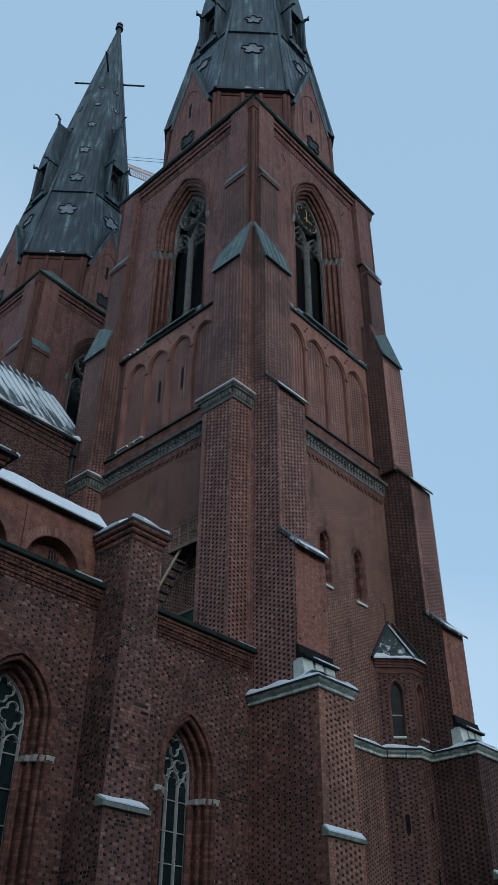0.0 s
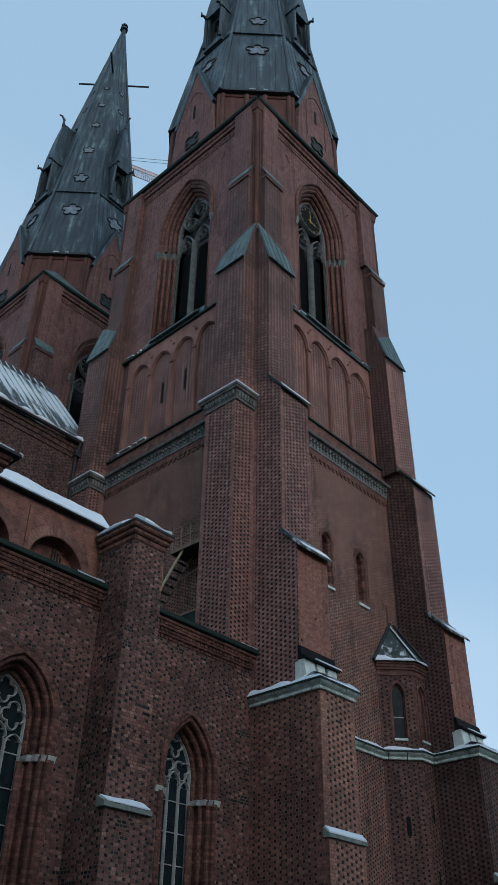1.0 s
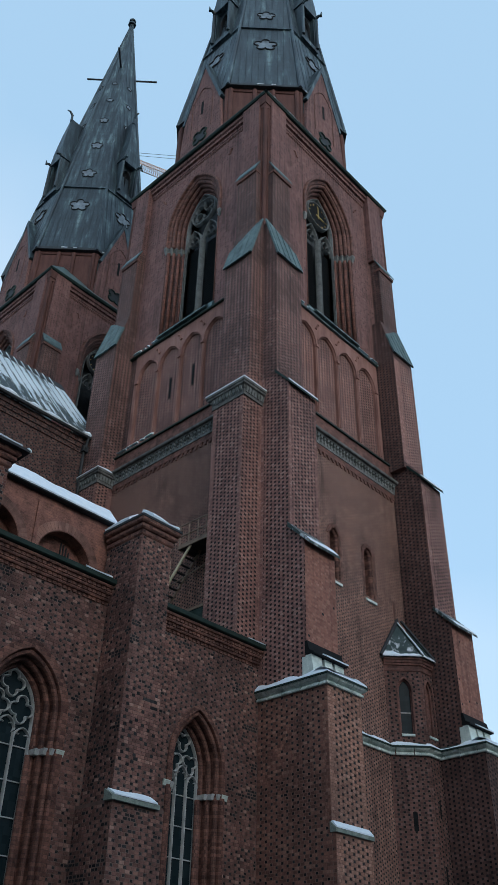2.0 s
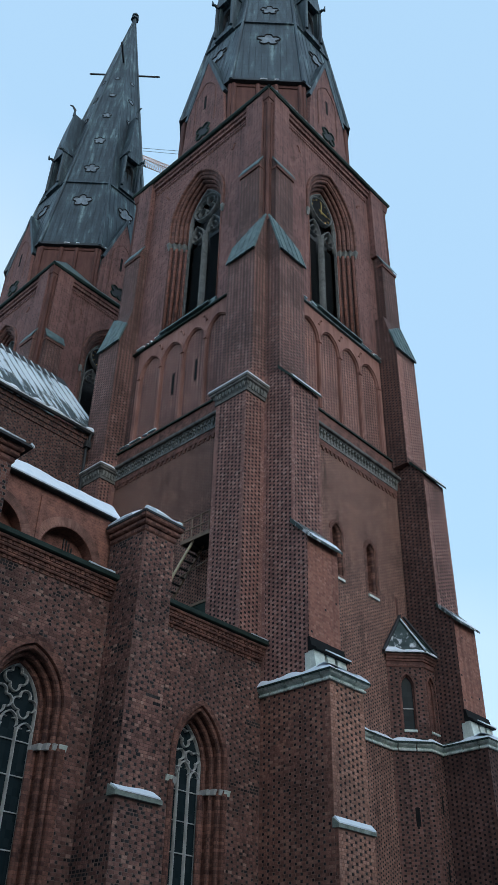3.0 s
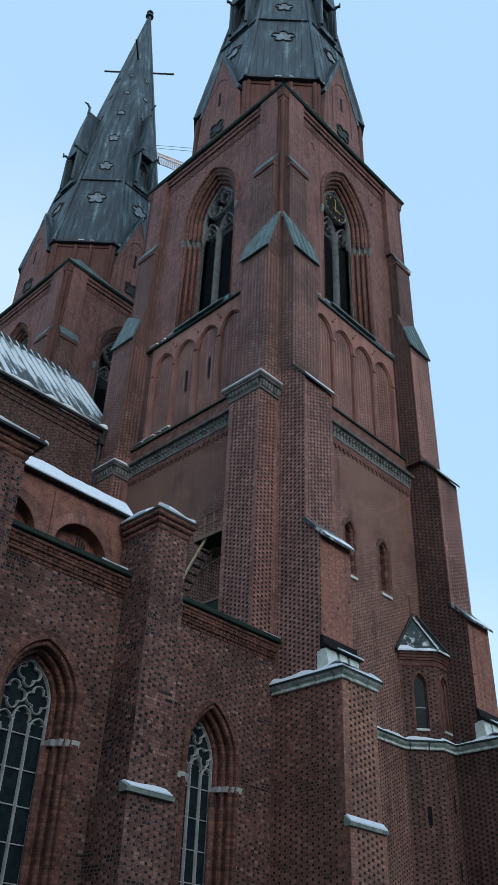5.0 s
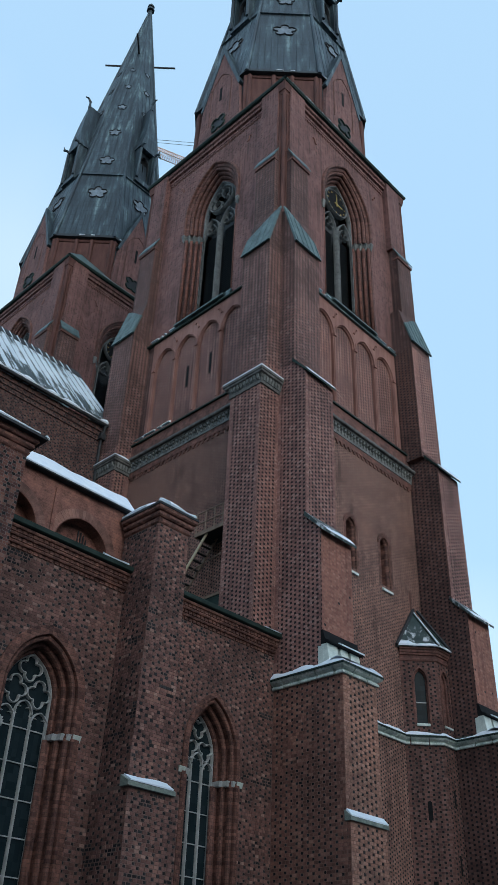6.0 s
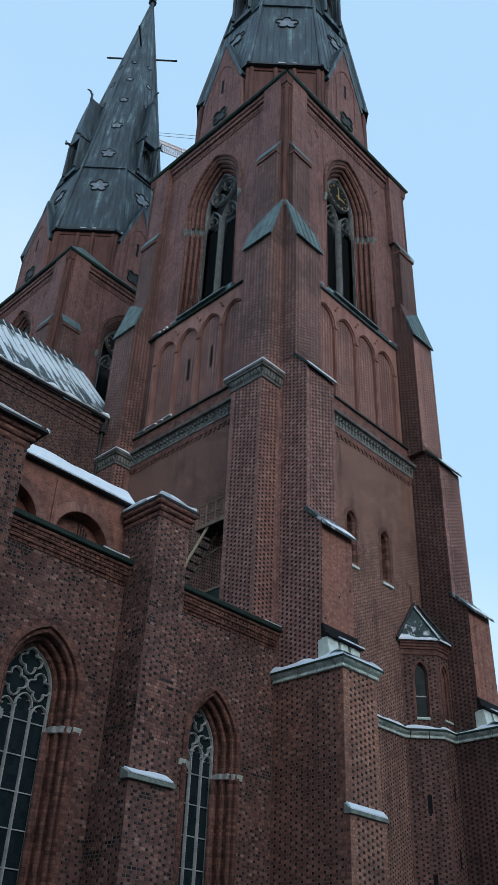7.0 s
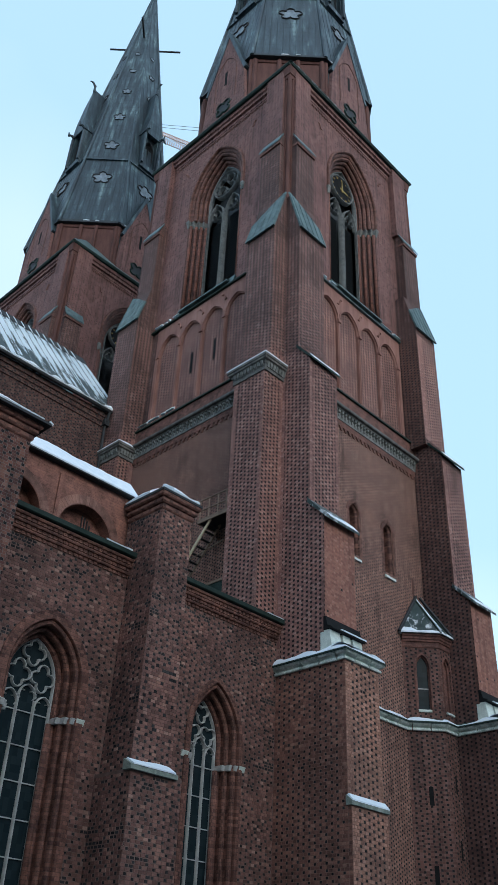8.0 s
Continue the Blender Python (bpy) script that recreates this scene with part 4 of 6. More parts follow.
    wall_face(bm, F, 0.3, wide - 0.3, 40.3, EAVE - 0.1, HIGH, 1.7, [a], 0.95)
    part("wall", bm, M_BRICK_SPARSE, tower, "pinkish brick wall of the belfry stage")
    belfry_window(F, tower, clock)
    # corbel frieze under the eave
    bm = bmesh.new()
    along(bm, F, BW + 0.05, b1 - 0.05, [(HIGH - 0.06, 56.98), (HIGH - 0.06, 57.12), (HIGH - 0.1, 57.16), (HIGH - 0.1, 57.42), (HIGH - 0.26, 57.46), (HIGH - 0.26, 57.74), (HIGH - 0.38, 57.8), (HIGH - 0.38, EAVE - 0.1), (HIGH + 0.2, EAVE - 0.1), (HIGH + 0.2, 56.98)])
    part("frieze", bm, M_BRICK_SPARSE, tower, "stepped red brick frieze")
    bm = bmesh.new()
    for k in range(30):
        u = BW + 0.12 + (b1 - BW - 0.24) * k / 30
        sheet(bm, F, [(u, 57.0), (u + 0.24, 57.0), (u + 0.16, 56.8), (u + 0.08, 56.8)], HIGH - 0.06, HIGH + 0.1)
    tagged(part("frieze_drop", bm, M_MOULD, tower), kind="stuff")
    for u in (3.8, W - 3.8):
        wall_anchor(F, u, 55.4, tower, HIGH, 1 if u > MID else -1)
    # gable in front of the spire, a little off the tower's middle
    mid = MID - 0.28
    def g(z):
        return 0.0 + max(0.0, (69.5 - z)) * 0.334 if z > 63.5 else 2.0 + (63.5 - z) * 0.07
    out = [(mid - g(EAVE), EAVE), (mid + g(EAVE), EAVE), (mid + g(63.5), 63.5), (mid, 69.5), (mid - g(63.5), 63.5)]
    bm = bmesh.new()
    solid(bm, [F(u, 0.14, z) for u, z in out], [F(u, 2.4, z) for u, z in out])
    gb = part("gable", bm, M_BRICK_SPARSE, tower, "steep red brick gable below the spire")
    bm = bmesh.new()
    for s in (-1, 1):
        e = [(mid + s * (g(63.5) + 0.02), 63.2), (mid + s * (g(63.5) + 0.26), 63.3), (mid + s * 0.02, 70.25), (mid, 69.45)]
        solid(bm, [F(u, 0.08, z) for u, z in e], [F(u, 2.4, z) for u, z in e])
        e = [(mid + s * (g(EAVE) + 0.0), EAVE), (mid + s * (g(EAVE) + 0.1), EAVE), (mid + s * (g(63.5) + 0.26), 63.3), (mid + s * g(63.5), 63.2)]
        solid(bm, [F(u, 0.5, z) for u, z in e], [F(u, 2.4, z) for u, z in e])
    part("verge", bm, M_SPIRE, gb, "dark copper gable verge")
    bm = bmesh.new()
    ga = Arch(mid, 1.15, 60.5, 64.4, 2.0)
    bar(bm, F, ga.line(0, 8), 0.12, 0.09, 0.3)
    part("blind_arch", bm, M_MOULD, gb)
    bm = bmesh.new()
    fbox(bm, F, mid - 0.13, mid + 0.13, 0.125, 0.4, 62.9, 64.6)
    part("slit", bm, M_DIAL, gb, "dark narrow slit")
    bm = bmesh.new()
    bar(bm, F, foil(mid, 59.95, 0.84, 4, 0.42, 45), 0.14, 0.02, 0.25, True)
    part("rosette", bm, M_DARK_COPPER, gb, "dark foiled rosette")
    bm = bmesh.new()
    sheet(bm, F, foil(mid, 59.95, 0.8, 4, 0.42, 45), 0.12, 0.2)
    part("pane", bm, M_BLACK, gb)


def lean(z):
    """The spire stands a little out of true."""
    return max(0.0, z - RING) * 0.0085


def octagon(a, z):
    k = a * math.tan(radians(22.5))
    o = lean(z)
    return [Vector((MID + x + o, MID + y - o, z)) for x, y in ((-k, -a), (k, -a), (a, -k), (a, k), (k, a), (-k, a), (-a, k), (-a, -k))]


def spire_frame(i):
    """(u, out, z) on spire face i to a point; u along the face, out square to it."""
    t = radians(-90 + 45 * i)
    n, s = Vector((math.cos(t), math.sin(t), 0)), Vector((-math.sin(t), math.cos(t), 0))
    slope = APO / (TIP - RING)

    def F(u, d, z):
        return Vector((MID + lean(z), MID - lean(z), z)) + n * (spire_a(z) - d) + s * u + Vector((0, 0, -d * slope))
    return F


STARS = ((72.1, 1.0), (78.3, 0.82), (84.2, 0.68), (90.0, 0.55), (95.0, 0.45), (99.4, 0.36))


def spire(tower):
    # brick drum under the spire
    bm = bmesh.new()
    solid(bm, octagon(6.72, EAVE - 0.2), octagon(6.72, RING))
    drum = part("drum", bm, M_RENDER_OLD, tower, "red rendered octagonal drum with ribs")
    ring = octagon(6.74, EAVE)
    for p0, p1 in zip(ring, ring[1:] + ring[:1]):
        for f in (0.03, 0.37, 0.63, 0.97):
            p = p0.lerp(p1, f)
            bm = bmesh.new()
            tube(bm, [p, p + Vector((0, 0, RING - EAVE - 0.3))], 0.2, 8)
            part("rib", bm, M_RENDER_OLD, drum)
        bm = bmesh.new()
        tube(bm, [p0 + Vector((0, 0, 5.75)), p1 + Vector((0, 0, 5.75))], 0.12, 6)
        part("moulding", bm, M_RENDER_OLD, drum)
    sp = thing("church_spire", "tall octagonal church spire clad in dark blue-grey copper sheet", "spire", "twin spires")
    bm = bmesh.new()
    solid(bm, octagon(APO + 0.12, RING - 0.12), octagon(APO, RING + 0.3))
    part("spire_eave", bm, M_BLACK, sp, "dark metal edge at the foot of the spire")
    foot = octagon(APO + 0.06, RING + 0.16)
    for i, f0, f1 in ((7, 0.4, 0.5), (7, 0.6, 0.66), (0, 0.1, 0.22), (6, 0.6, 0.68)):
        p, q = foot[i].lerp(foot[(i + 1) % 8], f0), foot[i].lerp(foot[(i + 1) % 8], f1)
        bm = bmesh.new()
        tube(bm, [p, p.lerp(q, 0.3) + Vector((0, 0, 0.04)), p.lerp(q, 0.7) + Vector((0, 0, 0.02)), q], 0.06, 6)
        part("snow", bm, M_SNOW, sp, "small remains of snow")
    bm = bmesh.new()
    solid(bm, octagon(APO, RING + 0.1), octagon(spire_a(117.0), 117.0))
    part("cladding", bm, M_SPIRE, sp, "dark oxidised copper sheet cladding")
    # ribs on the edges
    for p, q in zip(octagon(APO, RING), octagon(spire_a(117.0), 117.0)):
        bm = bmesh.new()
        tube(bm, [p, q], 0.19, 8, 0.07)
        part("rib", bm, M_SPIRE, sp)
    for i in range(8):
        F = spire_frame(i)
        for k in range(-5, 6):
            u = k * 0.52
            zt = TIP - abs(u) / math.tan(radians(22.5)) * (TIP - RING) / APO - 0.4 if k else 112.0
            zt = min(zt, 112.0)
            if zt > RING + 2:
                bm = bmesh.new()
                solid(bm, [F(u - 0.03, 0.05, RING + 0.2), F(u + 0.03, 0.05, RING + 0.2), F(u, -0.045, RING + 0.2)],
                      [F(u - 0.02, 0.05, zt), F(u + 0.02, 0.05, zt), F(u, -0.035, zt)])
                part("seam", bm, M_SPIRE, sp)
        # a dark joint band between the first and second tier
        h = spire_a(75.5) * math.tan(radians(22.5))
        bm = bmesh.new()
        solid(bm, [F(u, d, z) for u, d, z in ((-h, 0.1, 75.3), (h, 0.1, 75.3), (h, -0.16, 75.35), (-h, -0.16, 75.35))],
              [F(u, d, z) for u, d, z in ((-h, 0.1, 75.8), (h, 0.1, 75.8), (h, -0.1, 75.55), (-h, -0.1, 75.55))])
        part("joint_band", bm, M_SPIRE, sp)
        for n, (z, r) in enumerate(STARS):
            if i % 2 == 0 and n in (1, 2):
                continue
            bm = bmesh.new()
            sheet(bm, F, foil(0, z, r, 5, 0.36, 90), -0.03, 0.1)
            pl = part("foil_plate", bm, M_PLATE, sp, "grey zinc plate in a foiled opening")
            bm = bmesh.new()
            bar(bm, F, foil(0, z, r * 1.02, 5, 0.36, 90), 0.075 * r + 0.012, -0.04 - 0.09 * r, 0.05, True)
            part("frame", bm, M_BLACK, pl)
        if i % 2 == 0:
            lucarne(F, sp)
    # finial
    bm = bmesh.new()
    c = Vector((MID + lean(117), MID - lean(117), 0))
    for z0, z1, r0, r1 in ((116.6, 117.3, 0.26, 0.3), (117.3, 117.6, 0.55, 0.55), (117.6, 118.1, 0.3, 0.3), (118.1, 118.35, 0.48, 0.48), (118.35, 119.2, 0.4, 0.05)):
        tube(bm, [c + Vector((0, 0, z0)), c + Vector((0, 0, z1))], r0, 8, r1)
    part("finial", bm, M_SPIRE, sp, "copper knob finial")
    for k in range(4):
        t = radians(45 + 90 * k)
        n = Vector((math.cos(t), math.sin(t), 0))
        bm = bmesh.new()
        tube(bm, [c + n * 1.2 + Vector((0, 0, 104)), c + n * 4.5 + Vector((0, 0, 104))], 0.13, 6)
        part("spar", bm, M_BLACK, sp, "dark level spar")
    return sp


def lucarne(F, sp):
    """A narrow gabled dormer with finials, standing out of the spire."""
    Fv = lambda u, d, z: Vector((F(u, 0, 77.0).x, F(u, 0, 77.0).y, 0)) + (F(0, d, 77.0) - F(0, 0, 77.0)).xyz * Vector((1, 1, 0)) + Vector((0, 0, z))
    bm = bmesh.new()
    for s in (-1, 1):
        fbox(bm, Fv, s * 0.9 - 0.18, s * 0.9 + 0.18, -0.35, 2.2, 76.2, 81.8)
        tube(bm, [Fv(s * 1.0, -0.45, 76.4), Fv(s * 1.0, -0.45, 81.2)], 0.16, 6)
    fbox(bm, Fv, -1.12, 1.12, -0.4, 1.2, 75.9, 76.5)
    lu = part("lucarne", bm, M_SPIRE, sp, "narrow copper dormer with a spiked gable")
    bm = bmesh.new()
    sheet(bm, Fv, Arch(0, 0.72, 76.4, 79.6, 1.5).line(0, 6), 0.35, 0.45)
    part("opening", bm, M_DIAL, lu)
    bm = bmesh.new()
    wall_face(bm, Fv, -0.85, 0.85, 76.3, 81.7, 0.1, 0.34, [Arch(0, 0.66, 76.4, 79.7, 1.3)])
    part("front", bm, M_SPIRE, lu)
    bm = bmesh.new()
    bar(bm, Fv, Arch(0, 0.62, 76.5, 79.7, 1.2).line(0, 6), 0.14, 0.05, 0.4)
    bar(bm, Fv, [(0, 76.5), (0, 79.8)], 0.1, 0.1, 0.4)
    part("tracery", bm, M_BLACK, lu)
    bm = bmesh.new()
    out = [(-1.2, 81.4), (1.2, 81.4), (0.75, 83.6), (0.42, 86.5), (0.1, 90.0), (-0.1, 90.0), (-0.42, 86.5), (-0.75, 83.6)]
    solid(bm, [Fv(u, -0.5 + 0.13 * max(0, z - 84.5), z) for u, z in out], [Fv(u, 3.6, z) for u, z in out])
    part("hood", bm, M_SPIRE, lu)
    for s in (-1, 1):
        bm = bmesh.new()
        tube(bm, [Fv(s * 0.95, -0.3, 81.5), Fv(s * 1.0, -0.7, 81.7), Fv(s * 1.02, -1.05, 81.55)], 0.2, 6, 0.1)
        tube(bm, [Fv(s * 1.02, -1.0, 81.4), Fv(s * 1.02, -1.1, 81.95)], 0.14, 6, 0.06)
        part("spout", bm, M_SPIRE, lu, "short copper spout")
    bm = bmesh.new()
    tube(bm, [Fv(0, 0.25, 89.6), Fv(0, 0.2, 90.9)], 0.2, 6, 0.1)
    tube(bm, [Fv(0, 0.25, 90.7), Fv(0, -0.15, 91.15), Fv(0, -0.5, 91.0)], 0.17, 6, 0.08)
    part("finial", bm, M_SPIRE, lu)


def church_tower():
    tower = thing("church_tower", "tall red brick church tower with stepped angle buttresses", "tower", "twin towers of the west front")
    for F in FACES:
        side = F in (face_e, face_w)
        for u0, u1 in ((0.0, BW), (FAR_E, W) if side else (FAR_N, WX)):
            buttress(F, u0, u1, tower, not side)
        tower_face(F, tower, F is face_n, F is face_n, F is face_e)
    # eave with roof
    bm = bmesh.new()
    e = 0.2
    plan_sweep(bm, [(0, 0), (0, W), (WX, W), (WX, 0), (0, 0)][::-1], [(-0.2, EAVE - 0.12), (e - 0.08, EAVE - 0.12), (e, EAVE), (e, EAVE + 0.12), (-0.2, EAVE + 0.3)])
    part("eave", bm, M_DARK_COPPER, tower, "dark copper eave")
    bm = bmesh.new()
    sq = [(-e, -e), (MID, -e), (WX + e, -e), (WX + e, MID), (WX + e, W + e), (MID, W + e), (-e, W + e), (-e, MID)]
    solid(bm, [(x, y, EAVE + 0.1) for x, y in sq], [Vector((MID + (x - MID) * 0.64, MID + (y - MID) * 0.64, EAVE + 3.9)) for x, y in sq])
    part("corner_roof", bm, M_PATINA, tower, "green copper roof between gables")
    # moulded posts in the free corners of the upper stages: a shaft with three rolls and a corbelled head
    for x, y, sx, sy in ((0.0, 0.0, 1, 1), (WX, 0.0, -1, 1), (0.0, W, 1, -1), (WX, W, -1, -1)):
        bm = bmesh.new()

        def at(p, q, z):
            return (x + sx * p, y + sy * q, z)
        for z0, z1, o0, o1 in ((43.6, 57.0, 0.24, 0.24), (57.0, 57.35, 0.12, 0.1), (57.35, EAVE - 0.1, 0.04, -0.06)):
            solid(bm, [at(p, q, z0) for p, q in ((o0, o0), (0.7, o0), (0.7, 0.7), (o0, 0.7))], [at(p, q, z1) for p, q in ((o1, o1), (0.7, o1), (0.7, 0.7), (o1, 0.7))])
        for p, q, r in ((0.24, 0.24, 0.15), (0.22, 0.52, 0.1), (0.52, 0.22, 0.1)):
            tube(bm, [at(p, q, 43.6), at(p, q, 57.05)], r, 8)
        # the dark render holds soot and the shade of the recessed corner
        part("corner_post", bm, M_RENDER_OLD, tower, "slim moulded corner post")
    return tower, spire(tower)


tower, top = church_tower()
copy_thing(tower, Matrix.Translation((0, FAR, 0)))
copy_thing(top, Matrix.Translation((0, FAR, 0)))

# parts that only the nearer tower shows: the string course with snow, and the stair turret
TUR = [(9.85, WALL), (11.2, -1.2), (FAR_N, -1.2)]
LINE = [(0.0, 0.3), (0.0, -3.74), (BW, -3.74), (BW, WALL)] + TUR + [(FAR_N, -3.74), (WX, -3.74), (WX, 0.3)]


def cut_line(path, size, gap):
    """A plan line cut into lengths with small gaps; corners stay whole."""
    pts, out, cur, left = [Vector(p) for p in path], [], [Vector(path[0])], size
    for b in pts[1:]:
        while (b - cur[-1]).length > left:
            t = (b - cur[-1]).normalized()
            end = cur[-1] + t * left
            out.append(cur + [end - t * gap])
            cur, left = [end], size
        left -= (b - cur[-1]).length
        cur.append(b)
        if left < 0.12:
            left = 0.3
    out.append(cur)
    return out


course = bpy.data.objects.new("string_course", None)
scene.collection.objects.link(course)
course.parent = tower
for run in cut_line(LINE, 0.93, 0.06):
    bm = bmesh.new()
    plan_sweep(bm, run, [(-0.1, 13.7), (0.1, 13.71), (0.115, 13.76), (0.1, 13.81), (0.045, 13.83), (0.05, 13.87), (0.12, 13.9), (0.2, 13.96), (0.225, 14.0), (0.225, 14.09), (0.0, 14.29), (-0.1, 14.29)])
    part("stone", bm, M_STONE_GREEN, course)
bm = bmesh.new()
plan_sweep(bm, LINE, [(0.226, 14.05), (0.262, 14.03), (0.268, 14.115), (0.02, 14.31), (-0.06, 14.31), (0.0, 14.26)])
part("flashing", bm, M_DARK_COPPER, course, "dark sheet-metal drip edge")
bm = bmesh.new()
plan_sweep(bm, LINE, [(0.235, 14.12), (0.228, 14.17), (0.15, 14.25), (-0.02, 14.38), (-0.05, 14.2)], 0.12, 0.4, 5)
part("snow", bm, M_SNOW, tower, "band of snow on the string course")
# snow lying deeper on the pedestal tops
for u0, u1 in ((0.0, BW), (FAR_N, WX)):
    bm = bmesh.new()
    rnd = random.Random(4)
    n, k = 10, 6
    grid = [[bm.verts.new((u0 - 0.14 + (u1 - u0 + 0.28) * i / n, -3.9 + 1.0 * j / k, 14.22 + 0.2 * math.sin(math.pi * min(1, 0.1 + j / k)) + 0.04 * rnd.random())) for j in range(k + 1)] for i in range(n + 1)]
    for i in range(n):
        for j in range(k):
            bm.faces.new((grid[i][j], grid[i + 1][j], grid[i + 1][j + 1], grid[i][j + 1]))
    part("snow", bm, M_SNOW, tower, "heap of snow on a pedestal", smooth=True)

# thin snow left on the nearer tower's ledges and eaves
for F, u0, u1, d, z, seed in ((face_n, 0.6, 5.4, -0.16, EAVE + 0.13, 21), (face_n, 2.6, 6.6, HIGH - 0.2, 40.4, 22), (face_n, 8.4, 12.0, HIGH - 0.2, 40.4, 23),
                              (face_n, 2.4, 4.2, 0.0, 32.16, 24), (face_e, 9.0, 12.2, 0.0, 32.16, 25), (face_e, 7.2, 11.9, HIGH - 0.2, 40.4, 26)):
    bm = bmesh.new()
    k = 0
    rnd = random.Random(seed)
    u = u0
    while u < u1:
        w = 0.12 + 0.5 * rnd.random()
        h = 0.025 + 0.05 * rnd.random()
        solid(bm, [F(a, b, z) for a, b in ((u, d - 0.06), (u + w, d - 0.06), (u + w, d + 0.12), (u, d + 0.12))],
              [F(a, b, z + c) for a, b, c in ((u + 0.03, d - 0.04, h), (u + w - 0.03, d - 0.04, h), (u + w - 0.03, d + 0.12, h + 0.13), (u + 0.03, d + 0.12, h + 0.13))])
        u += w + (0.4 * rnd.random() if rnd.random() < 0.4 else 0.0)
    tagged(part("snow", bm, M_SNOW, tower, "thin remains of snow on a ledge"), kind="stuff")

# turret body
bm = bmesh.new()
foot = TUR + [(FAR_N + 0.4, -1.2), (FAR_N + 0.4, 0.8), (9.85, 0.8)]
solid(bm, [(x, y, 0.0) for x, y in foot], [(x, y, 14.3) for x, y in foot])
core = [(10.12, 0.25), (11.36, -0.86), (FAR_N + 0.4, -0.86), (FAR_N + 0.4, 0.8), (10.12, 0.8)]
solid(bm, [(x, y, 14.2) for x, y in core], [(x, y, 18.3) for x, y in core])
turret = thing("stair_turret", "polygonal brick stair turret beside the tower buttress", "stair turret")
part("shaft", bm, M_BRICK_TURRET, turret)
bm = bmesh.new()
plan_sweep(bm, TUR, [(-0.1, 18.0), (0.03, 18.0), (0.05, 18.04), (0.05, 18.12), (0.02, 18.14), (0.02, 18.3), (0.08, 18.32), (0.1, 18.42), (0.14, 18.44), (0.16, 18.56), (0.21, 18.6), (0.22, 18.75), (-0.1, 18.75)])
part("cornice", bm, M_MOULD, turret, "stepped red brick cornice")
bm = bmesh.new()
out = [(9.55, 0.2), (9.55, 0.05), (11.08, -1.52), (FAR_N + 0.05, -1.52), (FAR_N + 0.05, 0.2)]
apex = (11.35, 0.15)
solid(bm, [(x, y, 18.7) for x, y in out], [(apex[0] + (x - apex[0]) * 0.05, apex[1] + (y - apex[1]) * 0.05, 21.05) for x, y in out])
cone = part("turret_roof", bm, M_DUSTED, turret, "small green copper half-pyramid roof dusted with snow")
bm = bmesh.new()
for (x, y) in out[1:4]:
    tube(bm, [(x, y, 18.74), (apex[0] + (x - apex[0]) * 0.05, apex[1] + (y - apex[1]) * 0.05, 21.07)], 0.06, 6)
part("hip", bm, M_DARK_COPPER, cone)
bm = bmesh.new()
plan_sweep(bm, out[1:4], [(0.02, 18.72), (0.03, 18.8), (-0.15, 19.0), (-0.13, 18.86)], 0.2, 0.6, 9)
part("snow", bm, M_SNOW, cone)
bm = bmesh.new()
tube(bm, [(9.5, 0.02, 18.75), (apex[0], 0.05, 21.3)], 0.09, 6)
tube(bm, [(FAR_N - 0.02, -1.55, 18.75), (apex[0] + 0.3, 0.0, 21.3)], 0.09, 6)
part("flashing", bm, M_BLACK, cone)
bm = bmesh.new()
hip = Vector((*out[2], 18.82)), Vector((apex[0] + (out[2][0] - apex[0]) * 0.05, apex[1] + (out[2][1] - apex[1]) * 0.05, 21.12))
rnd = random.Random(31)
tube(bm, [hip[0].lerp(hip[1], k / 9) + Vector((-0.02, -0.03, 0.02 + 0.03 * rnd.random())) for k in range(10)], 0.05, 6, 0.035)
part("snow", bm, M_SNOW, cone, "thin snow along the hip")
bm = bmesh.new()
fbox(bm, face_n, 11.2, 11.36, WALL - 0.012, WALL + 0.1, 21.35, 22.4)
part("slit", bm, M_RENDER_OLD, tower, "narrow walled-up slit")


def frame_on(p, q, z0=0.0):
    """u along p to q, d inwards (to the left of the way)."""
    p, q = Vector((*p, 0)), Vector((*q, 0))
    t = (q - p).normalized()
    n = Vector((-t.y, t.x, 0))
    return lambda u, d, z: p + t * u + n * d + Vector((0, 0, z))


